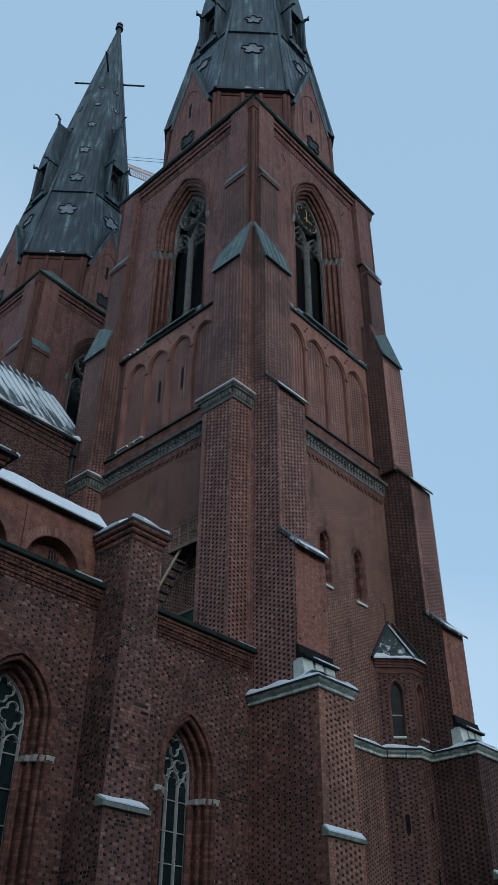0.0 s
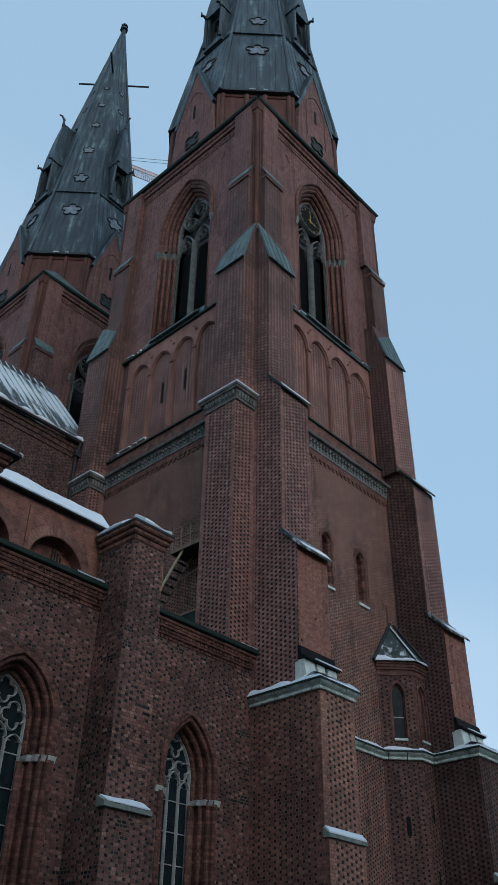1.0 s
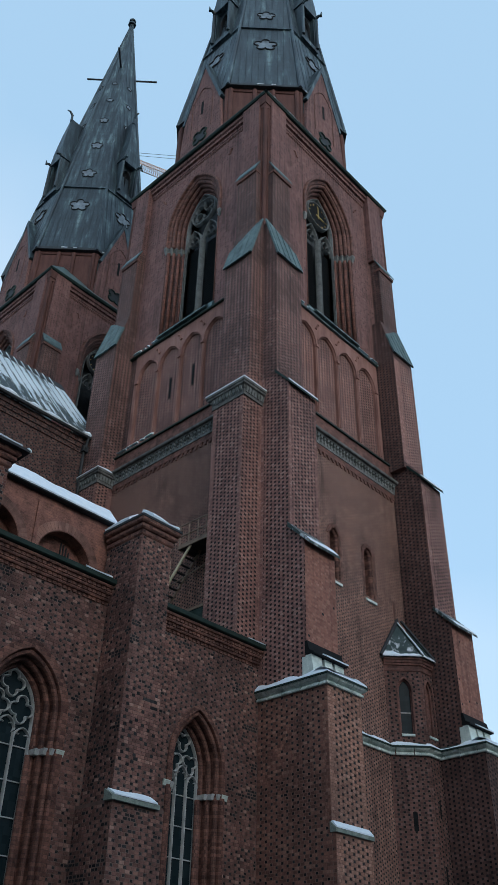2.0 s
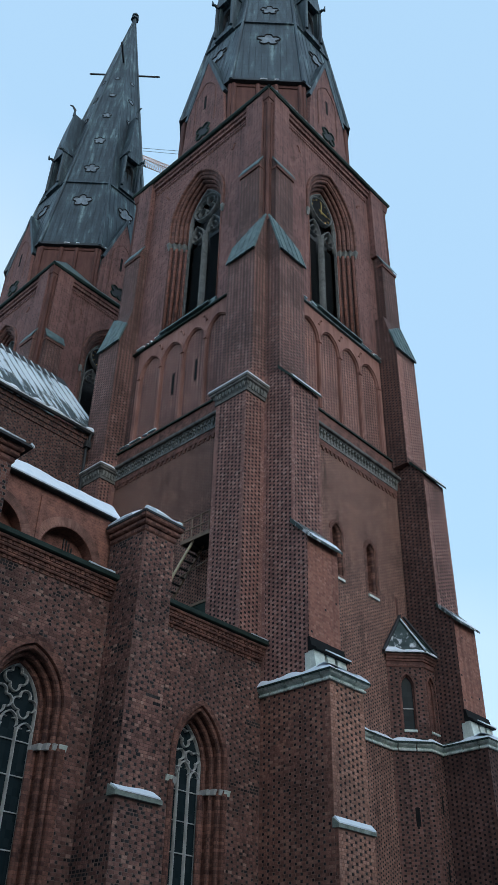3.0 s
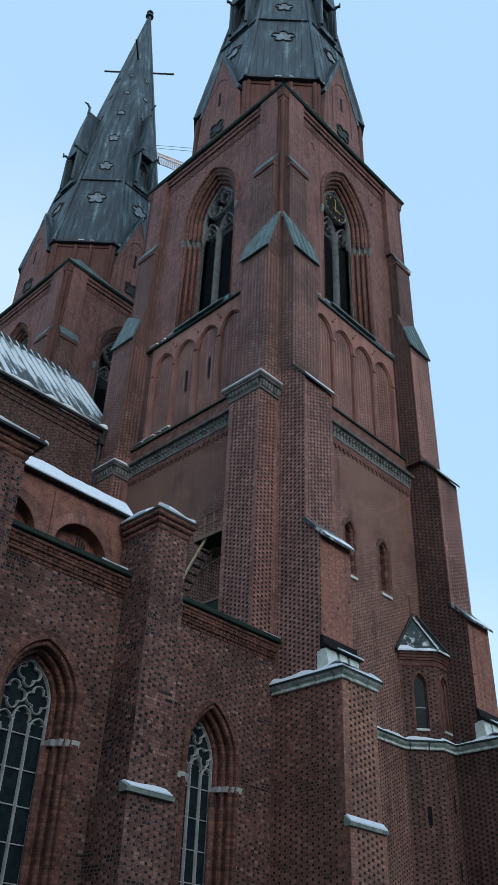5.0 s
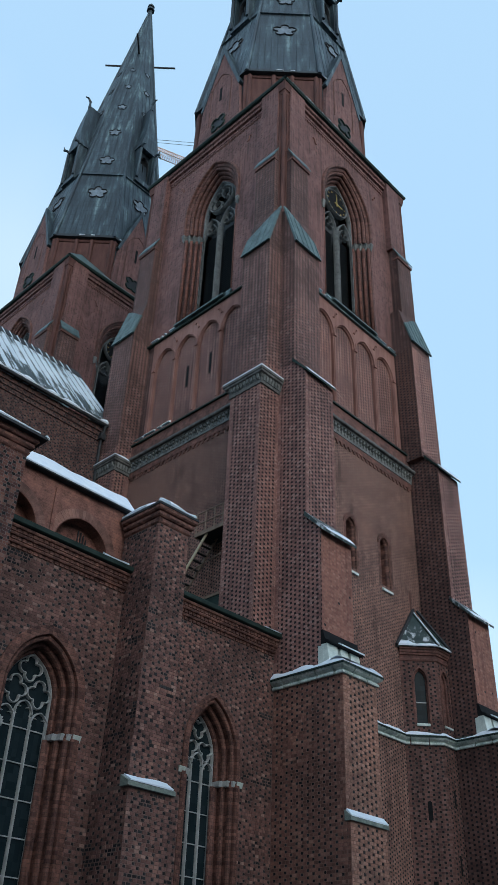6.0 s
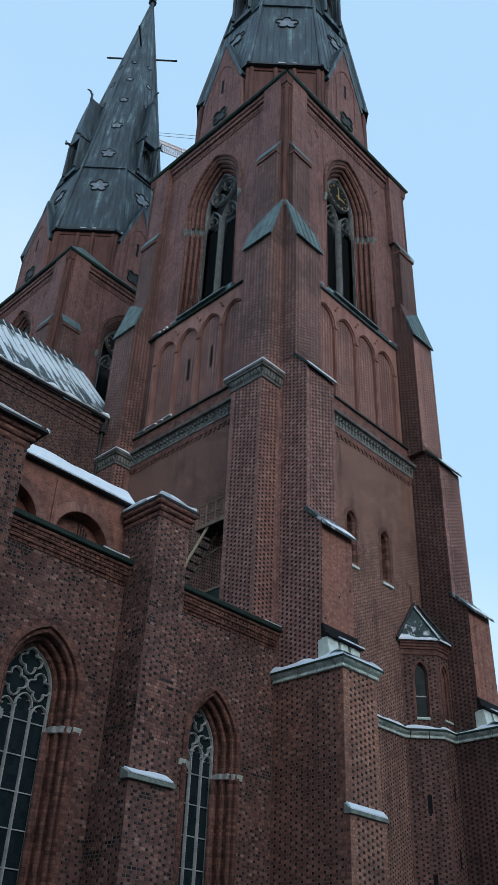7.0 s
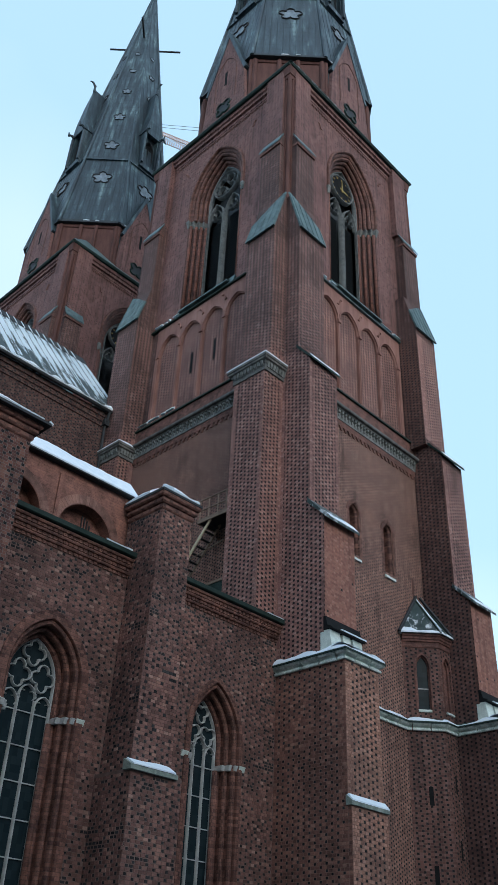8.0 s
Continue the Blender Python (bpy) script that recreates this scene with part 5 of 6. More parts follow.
for k, (p, q, c) in enumerate(((TUR[0], TUR[1], 1.0), (TUR[1], TUR[2], 0.6))):
    F = frame_on(p, q)
    a = Arch(c, 0.28, 14.75, 17.0, 0.55)
    bm = bmesh.new()
    wall_face(bm, F, 0.0, (Vector(q) - Vector(p)).length + (0.4 if k else 0.0), 14.3, 18.3, 0.0, 0.34, [a], 0.06)
    part("facet", bm, M_BRICK_TURRET, turret)
    bm = bmesh.new()
    reveal(bm, F, a, [(0.16, 0.0), (0.15, -0.035), (0.07, -0.035), (0.06, 0.1), (0.0, 0.12), (0.0, 0.3)], seg=6)
    w = part("turret_window", bm, M_MOULD, turret, "slim pointed turret window")
    bm = bmesh.new()
    sheet(bm, F, a.line(0.03, 6), 0.22, 0.26)
    part("niche_back" if k else "pane", bm, M_MOULD if k else M_GLASS, w)
    if k == 0:
        bm = bmesh.new()
        fbox(bm, F, c - 0.28, c + 0.28, 0.17, 0.22, 15.85, 15.9)
        part("glazing_bar", bm, M_TRACERY, w)
    bm = bmesh.new()
    along(bm, F, c - 0.33, c + 0.33, [(-0.09, 14.64), (-0.09, 14.71), (0.0, 14.78), (0.21, 14.84), (0.21, 14.64)])
    part("sill", bm, M_STONE_PALE, w)
    for z, h in ((10.66, 0.42), (7.2, 0.45)) if k == 0 else ((11.3, 0.42), (8.4, 0.42)):
        bm = bmesh.new()
        fbox(bm, F, c - (0.06 if k else 0.11), c + (0.06 if k else 0.11), -0.012, 0.1, z - h, z + h)
        part("slit", bm, M_DIAL, turret, "dark narrow slit")

# ---- the nave between the towers ----
nave = thing("nave", "long brick nave with a snow-dusted copper roof", "church nave")
NY0, NY1, NE, NR = 14.3, FAR + 0.37, 33.65, 41.8
NC = (W + FAR) / 2
NX = -48.0
bm = bmesh.new()
solid(bm, [(NX, NY0, 0), (-0.3, NY0, 0), (-0.3, NY1, 0), (NX, NY1, 0)], [(NX, NY0, NE - 0.1), (-0.3, NY0, NE - 0.1), (-0.3, NY1, NE - 0.1), (NX, NY1, NE - 0.1)])
part("wall", bm, M_BRICK_NAVE, nave, "brick clerestory wall")
for s, y in ((-1, NY0), (1, NY1)):
    bm = bmesh.new()
    for z, o in ((32.4, 0.07), (32.72, 0.14), (33.04, 0.22)):
        solid(bm, [(NX, y - s * 0.3, z), (-0.5, y - s * 0.3, z), (-0.5, y + s * o, z), (NX, y + s * o, z)], [(NX, y - s * 0.3, z + 0.36), (-0.5, y - s * 0.3, z + 0.36), (-0.5, y + s * o, z + 0.36), (NX, y + s * o, z + 0.36)])
    solid(bm, [(NX, y, 29.2), (-0.5, y, 29.2), (-0.5, y + s * 0.08, 29.2), (NX, y + s * 0.08, 29.2)], [(NX, y, 29.4), (-0.5, y, 29.4), (-0.5, y + s * 0.06, 29.4), (NX, y + s * 0.06, 29.4)])
    part("cornice", bm, M_BRICK_NAVE, nave, "stepped brick cornice")
    yo = y + s * 0.4
    ye = lambda f: yo + (NC - yo) * f
    bm = bmesh.new()
    solid(bm, [(NX, yo, NE), (NX, yo, NE - 0.12), (NX, NC, NR - 0.25), (NX, NC, NR)], [(-0.2, yo, NE), (-0.2, yo, NE - 0.12), (-0.2, NC, NR - 0.25), (-0.2, NC, NR)])
    roof = part("roof", bm, M_ROOF, nave, "copper sheet roof patched with snow")
    if s < 0:
        k = 0
        while NX + 20 + 0.62 * k < -0.3:
            x = NX + 20 + 0.62 * k
            bm = bmesh.new()
            solid(bm, [(x - 0.02, yo, NE), (x + 0.02, yo, NE), (x, yo - 0.015, NE + 0.02)], [(x - 0.02, NC, NR), (x + 0.02, NC, NR), (x, NC - 0.015, NR + 0.02)])
            part("seam", bm, M_DUSTED, roof)
            k += 1
        bm = bmesh.new()
        solid(bm, [(NX, ye(0.87), NE + (NR - NE) * 0.87 + 0.02), (NX, ye(0.87) - 0.02, NE + (NR - NE) * 0.87 + 0.05), (NX, NC, NR + 0.06), (NX, NC, NR - 0.1)],
              [(-0.2, ye(0.87), NE + (NR - NE) * 0.87 + 0.02), (-0.2, ye(0.87) - 0.02, NE + (NR - NE) * 0.87 + 0.05), (-0.2, NC, NR + 0.06), (-0.2, NC, NR - 0.1)])
        part("ridge_flashing", bm, M_BLACK, roof, "bare dark ridge flashing")
        zr = NE + (NR - NE) * 0.87
        for k in range(44):
            x = NX + 20.0 + 0.62 * k + 0.02
            bm = bmesh.new()
            solid(bm, [(x - 0.025, ye(0.86), zr - 0.05), (x + 0.025, ye(0.86), zr - 0.05), (x + 0.02, ye(0.86) - 0.03, zr + 0.02), (x - 0.02, ye(0.86) - 0.03, zr + 0.02)],
                  [(x - 0.025, NC - 0.05, NR - 0.05), (x + 0.025, NC - 0.05, NR - 0.05), (x + 0.02, NC - 0.1, NR + 0.02), (x - 0.02, NC - 0.1, NR + 0.02)])
            part("snow", bm, M_SNOW, roof, "snow on a ridge seam")
        bm = bmesh.new()
        plan_sweep(bm, [(NX + 20, yo), (-1.0, yo)], [(0.04, NE - 0.02), (0.08, NE + 0.06), (-0.1, NE + 0.26), (-0.2, NE + 0.2)], 0.18, 0.5, 11)
        part("snow", bm, M_SNOW, roof, "ragged lip of snow")
        bm = bmesh.new()
        tube(bm, [(NX, yo - 0.06, NE - 0.2), (-1.1, yo - 0.06, NE - 0.2)], 0.11, 8)
        tube(bm, [(-1.25, yo - 0.06, NE - 0.2), (-1.25, yo + 0.1, NE - 0.9), (-1.25, NY0 - 0.14, NE - 1.2), (-1.25, NY0 - 0.14, 16.0)], 0.1, 8)
        fbox(bm, face_n, -1.45, -1.05, NY0 - 0.36, NY0 - 0.02, NE - 1.2, NE - 0.75)
        part("downpipe", bm, M_BLACK, nave, "dark gutter and rainwater pipe")

# ---- the aisle with its windows and buttresses ----
aisle = thing("aisle", "lower brick aisle with pointed traceried windows", "church aisle")
AX0, AX1 = -34.0, 0.0
WINS = [Arch(-3.39, 0.86, 3.0, 10.42, 1.62), Arch(-11.34, 1.0, 3.0, 10.75, 1.47)]
bm = bmesh.new()
wall_face(bm, face_n, -15.5, AX1, 0.0, 16.0, 0.0, 1.1, WINS, 0.6)
aisle_wall = part("wall", bm, M_MORTAR, aisle, "old red brick wall flecked with dark headers")
bm = bmesh.new()
wall_face(bm, face_n, AX0, -15.5, 0.0, 16.0, 0.004, 1.1)
part("wall", bm, M_BRICK_AISLE, aisle, "old red brick wall flecked with dark headers")
corb = bmesh.new()
for k, (z, o) in enumerate(((15.24, 0.02), (15.48, 0.12), (15.72, 0.22))):
    bm = bmesh.new()
    along(bm, face_n, AX0, AX1, [(-o, z), (-o, z + 0.08), (-o - 0.09, z + 0.1), (-o - 0.11, z + 0.14), (-o - 0.11, z + 0.19), (-o - 0.07, z + 0.225), (0.4, z + 0.225), (0.4, z)])
    part("corbel_course", bm, M_JAMB, aisle, "projecting course of moulded brick")
    for i in range(150):
        x = AX1 - 0.226 * i - (0.113 if k % 2 else 0.0)
        if x > AX0 + 0.25:
            fbox(corb, face_n, x - 0.185, x - 0.03, -o - 0.04, 0.05, z - 0.03, z + 0.105)
tagged(part("corbel", corb, M_JAMB, aisle), kind="stuff")
bm = bmesh.new()
along(bm, face_n, AX0, AX1, [(-0.38, 15.96), (-0.44, 16.0), (-0.46, 16.16), (0.6, 16.62), (0.6, 15.96)])
part("gutter", bm, M_DARK_COPPER, aisle, "dark green copper gutter")
bm = bmesh.new()
plan_sweep(bm, [(-9.9, 0.0), (-8.72, 0.0)], [(0.45, 16.17), (0.47, 16.21), (0.32, 16.29), (0.32, 16.22)], 0.15, 0.6, 2)
part("snow", bm, M_SNOW, aisle, "thin line of snow")
bm = bmesh.new()
plan_sweep(bm, [(-1.0, 0.0), (-0.05, 0.0)], [(0.45, 16.17), (0.47, 16.21), (0.32, 16.29), (0.32, 16.22)], 0.15, 0.6, 2)
part("snow", bm, M_SNOW, aisle, "thin line of snow")
bm = bmesh.new()
solid(bm, [(AX0, 0.3, 16.0), (AX0, NY0, 16.0), (AX0, NY0, 20.0), (AX0, 0.3, 16.3)], [(-0.05, 0.3, 16.0), (-0.05, NY0, 16.0), (-0.05, NY0, 20.0), (-0.05, 0.3, 16.3)])
part("roof", bm, M_DARK_COPPER, aisle, "low copper lean-to roof")


RIMS = 0.67, 0.79     # how far each window's surround reaches past its opening


def aisle_window(a, foils, bar_top, rim):
    F = face_n
    bm = bmesh.new()
    reveal(bm, F, a, [(rim, 0.02), (rim - 0.02, -0.05), (0.46, -0.05), (0.44, 0.03)] + rolls(0.44, 0.0, 0.04, 0.92, 3, 0.85), z0=0.5, seg=12)
    w = part("aisle_window", bm, M_JAMB, aisle, "tall pointed window in a moulded brick surround")
    for s in (-1, 1):
        # stepped impost of abutting pale blocks, one to each order of the jamb
        for k, (o0, o1, d, z1) in enumerate(((0.49, 0.81, -0.08, 9.66), (0.3, 0.487, -0.03, 9.65), (0.13, 0.297, 0.12, 9.66), (-0.04, 0.127, 0.36, 9.65))):
            u0, u1 = sorted((a.uc + s * (a.half + o0), a.uc + s * (a.half + o1)))
            bm = bmesh.new()
            solid(bm, [F(u, c, 9.44) for u, c in ((u0, d + 0.05), (u1, d + 0.05), (u1, d + 0.42), (u0, d + 0.42))],
                  [F(u, c, 9.6) for u, c in ((u0, d), (u1, d), (u1, d + 0.42), (u0, d + 0.42))])
            fbox(bm, F, u0, u1, d - 0.015, d + 0.42, 9.6, z1 - 0.02)
            part("capital", bm, M_TRACERY if k else M_STONE_PALE, w, "pale stone impost block")
        if s < 0:
            continue
        bm = bmesh.new()
        u = a.uc + a.half - 0.06
        tube(bm, [F(u, 0.72, 2.9), F(u, 0.72, 9.45)], 0.1, 8)
        part("shaft", bm, M_JAMB, w, "round brick shaft beside the glass", smooth=True)
    d0, d1 = 0.78, 0.98
    bm = bmesh.new()
    bar(bm, F, a.line(-0.04, 12), 0.09, d0, d1)
    lw = (2 * a.half) / 3
    for k in (-1, 1):
        bar(bm, F, [(a.uc + k * lw / 2, 3.0), (a.uc + k * lw / 2, 10.1)], 0.09, d0, d1)
    for k in (-1, 0, 1):
        head = 10.3 if k else 10.58
        sub = Arch(a.uc + k * lw, lw / 2 - 0.01, 3.0, head - 0.42, 0.42)
        bar(bm, F, sub.line(0, 8)[1:-1], 0.065, d0, d1)
        # round cusped head inside each light
        for s in (-1, 1):
            c = (a.uc + k * lw + s * lw * 0.26, head - 0.36)
            bar(bm, F, [(c[0] + s * lw * 0.2 * math.cos(t), c[1] + lw * 0.24 * math.sin(t)) for t in (-0.9, -0.3, 0.3, 0.9, 1.5, 2.1)], 0.04, d0 + 0.05, d1)
    zf = a.top() - 1.34
    dep = 0.5 if foils == 3 else 0.44
    for s in (-1, 1):
        bar(bm, F, foil(a.uc + s * a.half * 0.48, zf, a.half * 0.47, foils, dep, 90 if foils == 4 else -90), 0.07, d0, d1, True)
    bar(bm, F, foil(a.uc, a.top() - 0.54, a.half * 0.45, foils, dep, 90 if foils == 4 else -90), 0.07, d0, d1, True)
    part("tracery", bm, M_TRACERY, w, "grey stone tracery with three lights and foils")
    # one pane to a field between mullions and saddle bars, each set a little differently
    rnd = random.Random(foils)
    for k in (-1, 0, 1):
        for z in (bar_top - 1.09 * (6 - i) for i in range(6)):
            bm = bmesh.new()
            p, q = a.uc + k * lw - lw / 2 + 0.02, a.uc + k * lw + lw / 2 - 0.02
            s0, s1 = rnd.uniform(-0.006, 0.006), rnd.uniform(-0.006, 0.006)
            solid(bm, [F(u, d + s0, z + 0.01) for u, d in ((p, 0.9), (q, 0.9 + s1), (q, 0.925 + s1), (p, 0.925))], [F(u, d - s0, z + 1.08) for u, d in ((p, 0.9), (q, 0.9 + s1), (q, 0.925 + s1), (p, 0.925))])
            part("pane", bm, M_GLASS, w, "dark leaded pane")
    bm = bmesh.new()
    sheet(bm, F, a.line(0.05, 10, bar_top), 0.9, 0.93)
    part("pane", bm, M_GLASS, w, "dark leaded glazing behind the tracery")
    # black sheet added in place of the unlit room behind the window
    bm = bmesh.new()
    fbox(bm, F, a.uc - a.half - 0.05, a.uc + a.half + 0.05, 0.96, 1.02, 2.9, 9.6)
    part("inner_shutter", bm, M_DIAL, w, "black sheet for the unlit interior behind the glass")
    for z in (bar_top - 1.09 * i for i in range(6)):
        bm = bmesh.new()
        fbox(bm, F, a.uc - a.half, a.uc + a.half, 0.85, 0.9, z - 0.016, z + 0.016)
        part("saddle_bar", bm, M_TRACERY, w)
    bm = bmesh.new()
    along(bm, F, a.uc - a.half - 0.6, a.uc + a.half + 0.6, [(-0.12, 2.2), (-0.12, 2.32), (1.0, 3.1), (1.0, 2.2)])
    part("sill", bm, M_STONE, w)


aisle_window(WINS[0], 3, 9.5, RIMS[0])
aisle_window(WINS[1], 4, 9.68, RIMS[1])


SHAFT_FOOT, SHAFT_TOP = 8.0, 18.0


def shaft_edges(foot, top, z):
    """The sides of a buttress shaft that narrows upwards."""
    f = (z - SHAFT_FOOT) / (SHAFT_TOP - SHAFT_FOOT)
    return foot[0] + (top[0] - foot[0]) * f, foot[1] + (top[1] - foot[1]) * f


def aisle_buttress(base, foot, top, back, e=0.28):
    """base: the wider lowest stage; foot and top: the shaft above the offset."""
    F = face_n
    x0, x1 = top
    bm = bmesh.new()
    fbox(bm, F, base[0], base[1], -1.9, 0.3, 0.0, 8.05)
    for z0, z1, y in ((8.0, 15.0, 0.3), (15.0, 18.0, back)):
        (a, b), (c, d) = shaft_edges(foot, top, z0), shaft_edges(foot, top, z1)
        solid(bm, [(a, -1.62, z0), (b, -1.62, z0), (b, y, z0), (a, y, z0)], [(c, -1.62, z1), (d, -1.62, z1), (d, y, z1), (c, y, z1)])
    b = part("buttress", bm, M_MORTAR if x0 > -10 else M_BRICK_AISLE, aisle, "brick aisle buttress with a corbelled cap")
    path = [(x0, back), (x0, -1.62), (x1, -1.62), (x1, back)]
    bm = bmesh.new()
    plan_sweep(bm, path, [(-0.2, 17.72), (0.02, 17.74), (0.06, 17.8), (0.06, 17.94), (0.03, 17.97), (0.1, 17.99), (0.15, 18.05), (0.15, 18.16), (0.12, 18.19), (0.2, 18.22), (0.25, 18.28), (0.25, 18.42), (-0.2, 18.42)])
    part("cap", bm, M_JAMB, b, "stepped brick cap")
    bm = bmesh.new()
    solid(bm, [(x0 - e, -1.62 - e, 18.4), (x1 + e, -1.62 - e, 18.4), (x1 + e, back + 0.05, 18.4), (x0 - e, back + 0.05, 18.4)],
          [(x0 - e, -1.62 - e, 18.5), (x1 + e, -1.62 - e, 18.5), (x1 + e, back + 0.05, 18.5), (x0 - e, back + 0.05, 18.5)])
    solid(bm, [(x0 - e, -1.62 - e, 18.5), (x1 + e, -1.62 - e, 18.5), (x1 + e, back + 0.05, 18.5), (x0 - e, back + 0.05, 18.5)],
          [(x0 + 0.7, -0.6, 19.3), (x1 - 0.7, -0.6, 19.3), (x1 - 0.7, back, 19.3), (x0 + 0.7, back, 19.3)])
    part("cap_roof", bm, M_BLACK, b, "dark metal cap roof")
    bm = bmesh.new()
    plan_sweep(bm, [(x0, back), (x0, -1.05)], [(e - 0.04, 18.5), (e + 0.0, 18.6), (e - 0.12, 18.72), (e - 0.78, 19.14), (e - 0.78, 18.95)], 0.17, 0.3, 6)
    part("snow", bm, M_SNOW, b, "cushion of snow")
    bm = bmesh.new()
    plan_sweep(bm, [(x0 + 0.25, -1.62), (x1 + 0.1, -1.62)], [(e - 0.02, 18.47), (e + 0.02, 18.56), (e - 0.06, 18.66), (e - 0.7, 19.0), (e - 0.78, 18.9)], 0.12, 0.35, 8)
    part("snow", bm, M_SNOW, b, "cushion of snow")
    bm = bmesh.new()
    along(bm, F, base[0] - 0.12, base[1] - 0.28, [(-2.02, 7.99), (-2.02, 8.12), (-1.6, 8.36), (-1.6, 7.99)])
    part("offset_stone", bm, M_STONE, b, "limestone offset")
    bm = bmesh.new()
    plan_sweep(bm, [(base[0] - 0.02, -1.9), (base[1] - 0.38, -1.9)], [(0.12, 8.145), (0.12, 8.19), (-0.26, 8.42), (-0.3, 8.36)], 0.2, 0.1, 4)
    part("snow", bm, M_SNOW, b, "strip of snow")
    return b


NEAR_FOOT, NEAR_TOP = (-8.61, -6.86), (-8.43, -6.9)
butt = aisle_buttress((-8.77, -6.58), NEAR_FOOT, NEAR_TOP, 0.45)
aisle_buttress((-16.9, -14.5), (-16.9, -14.5), (-16.9, -14.5), -0.45, 0.45)

# snow along the side edge of the farther buttress's cap
bm = bmesh.new()
plan_sweep(bm, [(-14.05, -2.07), (-14.05, -0.55)], [(0.0, 18.42), (0.03, 18.44), (0.03, 18.52), (-0.1, 18.58), (-0.1, 18.48)], 0.14, 0.5, 14)
part("snow", bm, M_SNOW, aisle, "thin edge of snow")

# upper wall with low arched recesses, its narrow roof under snow
UY = 0.6
bm = bmesh.new()
recess = [Arch(u, 1.24, 15.5, 16.53, 1.27) for u in (-10.3, -13.6, -18.8)]
wall_face(bm, face_n, -22.0, -7.9, 15.5, 18.95, UY, UY + 0.55, recess)
part("upper_wall", bm, M_PLASTER, aisle, "smooth orange-red upper wall with arched recesses")
bm = bmesh.new()
fbox(bm, face_n, -22.0, -7.9, UY + 0.54, UY + 1.1, 15.5, 18.9)
part("recess_back", bm, M_PLASTER, aisle, "stained back of the recesses")
for a in recess:
    bm = bmesh.new()
    for k in range(7):
        u = a.uc + 0.05 + 0.13 * k
        fbox(bm, face_n, u, u + 0.04, UY + 0.42, UY + 0.47, 15.6, 17.55 - 0.03 * k * k)
    part("grille", bm, M_BLACK, aisle, "dark iron grille")
    bm = bmesh.new()
    inner, outer = a.line(0.03, 14)[1:-1], a.line(0.4, 14)[1:-1]
    for k in range(len(inner) - 1):
        sheet(bm, face_n, [inner[k], (inner[k + 1][0] * 0.95 + inner[k][0] * 0.05, inner[k + 1][1] * 0.95 + inner[k][1] * 0.05),
                           (outer[k + 1][0] * 0.95 + outer[k][0] * 0.05, outer[k + 1][1] * 0.95 + outer[k][1] * 0.05), outer[k]], UY - 0.012, UY + 0.05)
    tagged(part("arch_ring", bm, M_PIECED, aisle, "ring of orange-red arch bricks"), kind="stuff")
    bm = bmesh.new()
    fbox(bm, face_n, a.uc - 1.52, a.uc - 1.36, UY - 0.06, UY + 0.05, 15.5, 18.6)
    part("pilaster", bm, M_PLASTER, aisle)
bm = bmesh.new()
along(bm, face_n, -22.0, -8.2, [(UY - 0.22, 18.91), (UY - 0.27, 18.94), (UY - 0.27, 18.98), (UY + 0.5, 19.95), (UY + 0.5, 18.91)])
part("upper_roof", bm, M_BLACK, aisle, "narrow dark metal roof")
bm = bmesh.new()
plan_sweep(bm, [(-22.0, UY), (-8.15, UY)], [(0.25, 18.99), (0.27, 19.05), (-0.42, 19.92), (-0.5, 19.95), (-0.5, 19.8)], 0.16, 0.06, 13)
part("snow", bm, M_SNOW, aisle, "thick even band of snow")

# steel stair and landing on the tower's flank, reached over the aisle roof
stair = thing("service_stair", "pale steel service stair with a railed landing against the tower", "stair")
bm = bmesh.new()
fbox(bm, face_n, -1.1, 0.1, 2.25, 4.55, 22.25, 22.33)
part("landing", bm, M_BLACK, stair, "dark grating landing")
bm = bmesh.new()
fbox(bm, face_n, -1.14, -1.08, 2.2, 4.6, 22.2, 22.42)
fbox(bm, face_n, -1.08, 0.1, 4.55, 4.6, 22.2, 22.42)
part("edge_beam", bm, M_RUST, stair)
SY, SZ, SK = 3.75, 22.3, 1.13
for x, m in ((-1.0, M_STEEL), (-0.3, M_RUST)):
    bm = bmesh.new()
    ends = [[(x + o, y, SZ - (y - SY) * SK + h) for o, h in ((-0.03, -0.12), (0.03, -0.12), (0.03, 0.12), (-0.03, 0.12))] for y in (SY, SY + 5.2)]
    solid(bm, *ends)
    part("stringer", bm, m, stair)
for k in range(18):
    y = SY + 0.2 + 0.28 * k
    z = SZ - (y - SY) * SK
    bm = bmesh.new()
    fbox(bm, face_n, -0.97, -0.33, y - 0.075, y + 0.075, z - 0.02, z + 0.02)
    part("tread", bm, M_BLACK, stair)
for y in (2.6, 3.2, 3.85, 4.5):
    bm = bmesh.new()
    tube(bm, [(-1.11, y, 22.3), (-1.11, y, 23.5)], 0.04, 6)
    part("post", bm, M_RUST, stair)
for z in (22.9, 23.5):
    bm = bmesh.new()
    tube(bm, [(-1.11, 2.2, z), (-1.11, 4.55, z)], 0.038, 6)
    part("rail", bm, M_RUST, stair)
bm = bmesh.new()
tube(bm, [(-1.11, 4.5, 23.5), (-1.08, 5.4, 22.0), (-1.05, 8.8, 18.1)], 0.028, 6)
part("rail", bm, M_STEEL, stair)
for y in (5.15, 6.3, 7.45):
    z = SZ - (y - SY) * SK
    bm = bmesh.new()
    tube(bm, [(-1.05, y, z), (-1.06, y, z + 1.25)], 0.026, 6)
    part("post", bm, M_STEEL, stair)
bm = bmesh.new()
fbox(bm, face_n, -1.32, 0.1, 2.2, 3.4, 17.4, 18.42)
lower = part("lower_landing", bm, M_DARK_COPPER, stair, "dark boxed lower landing")
bm = bmesh.new()
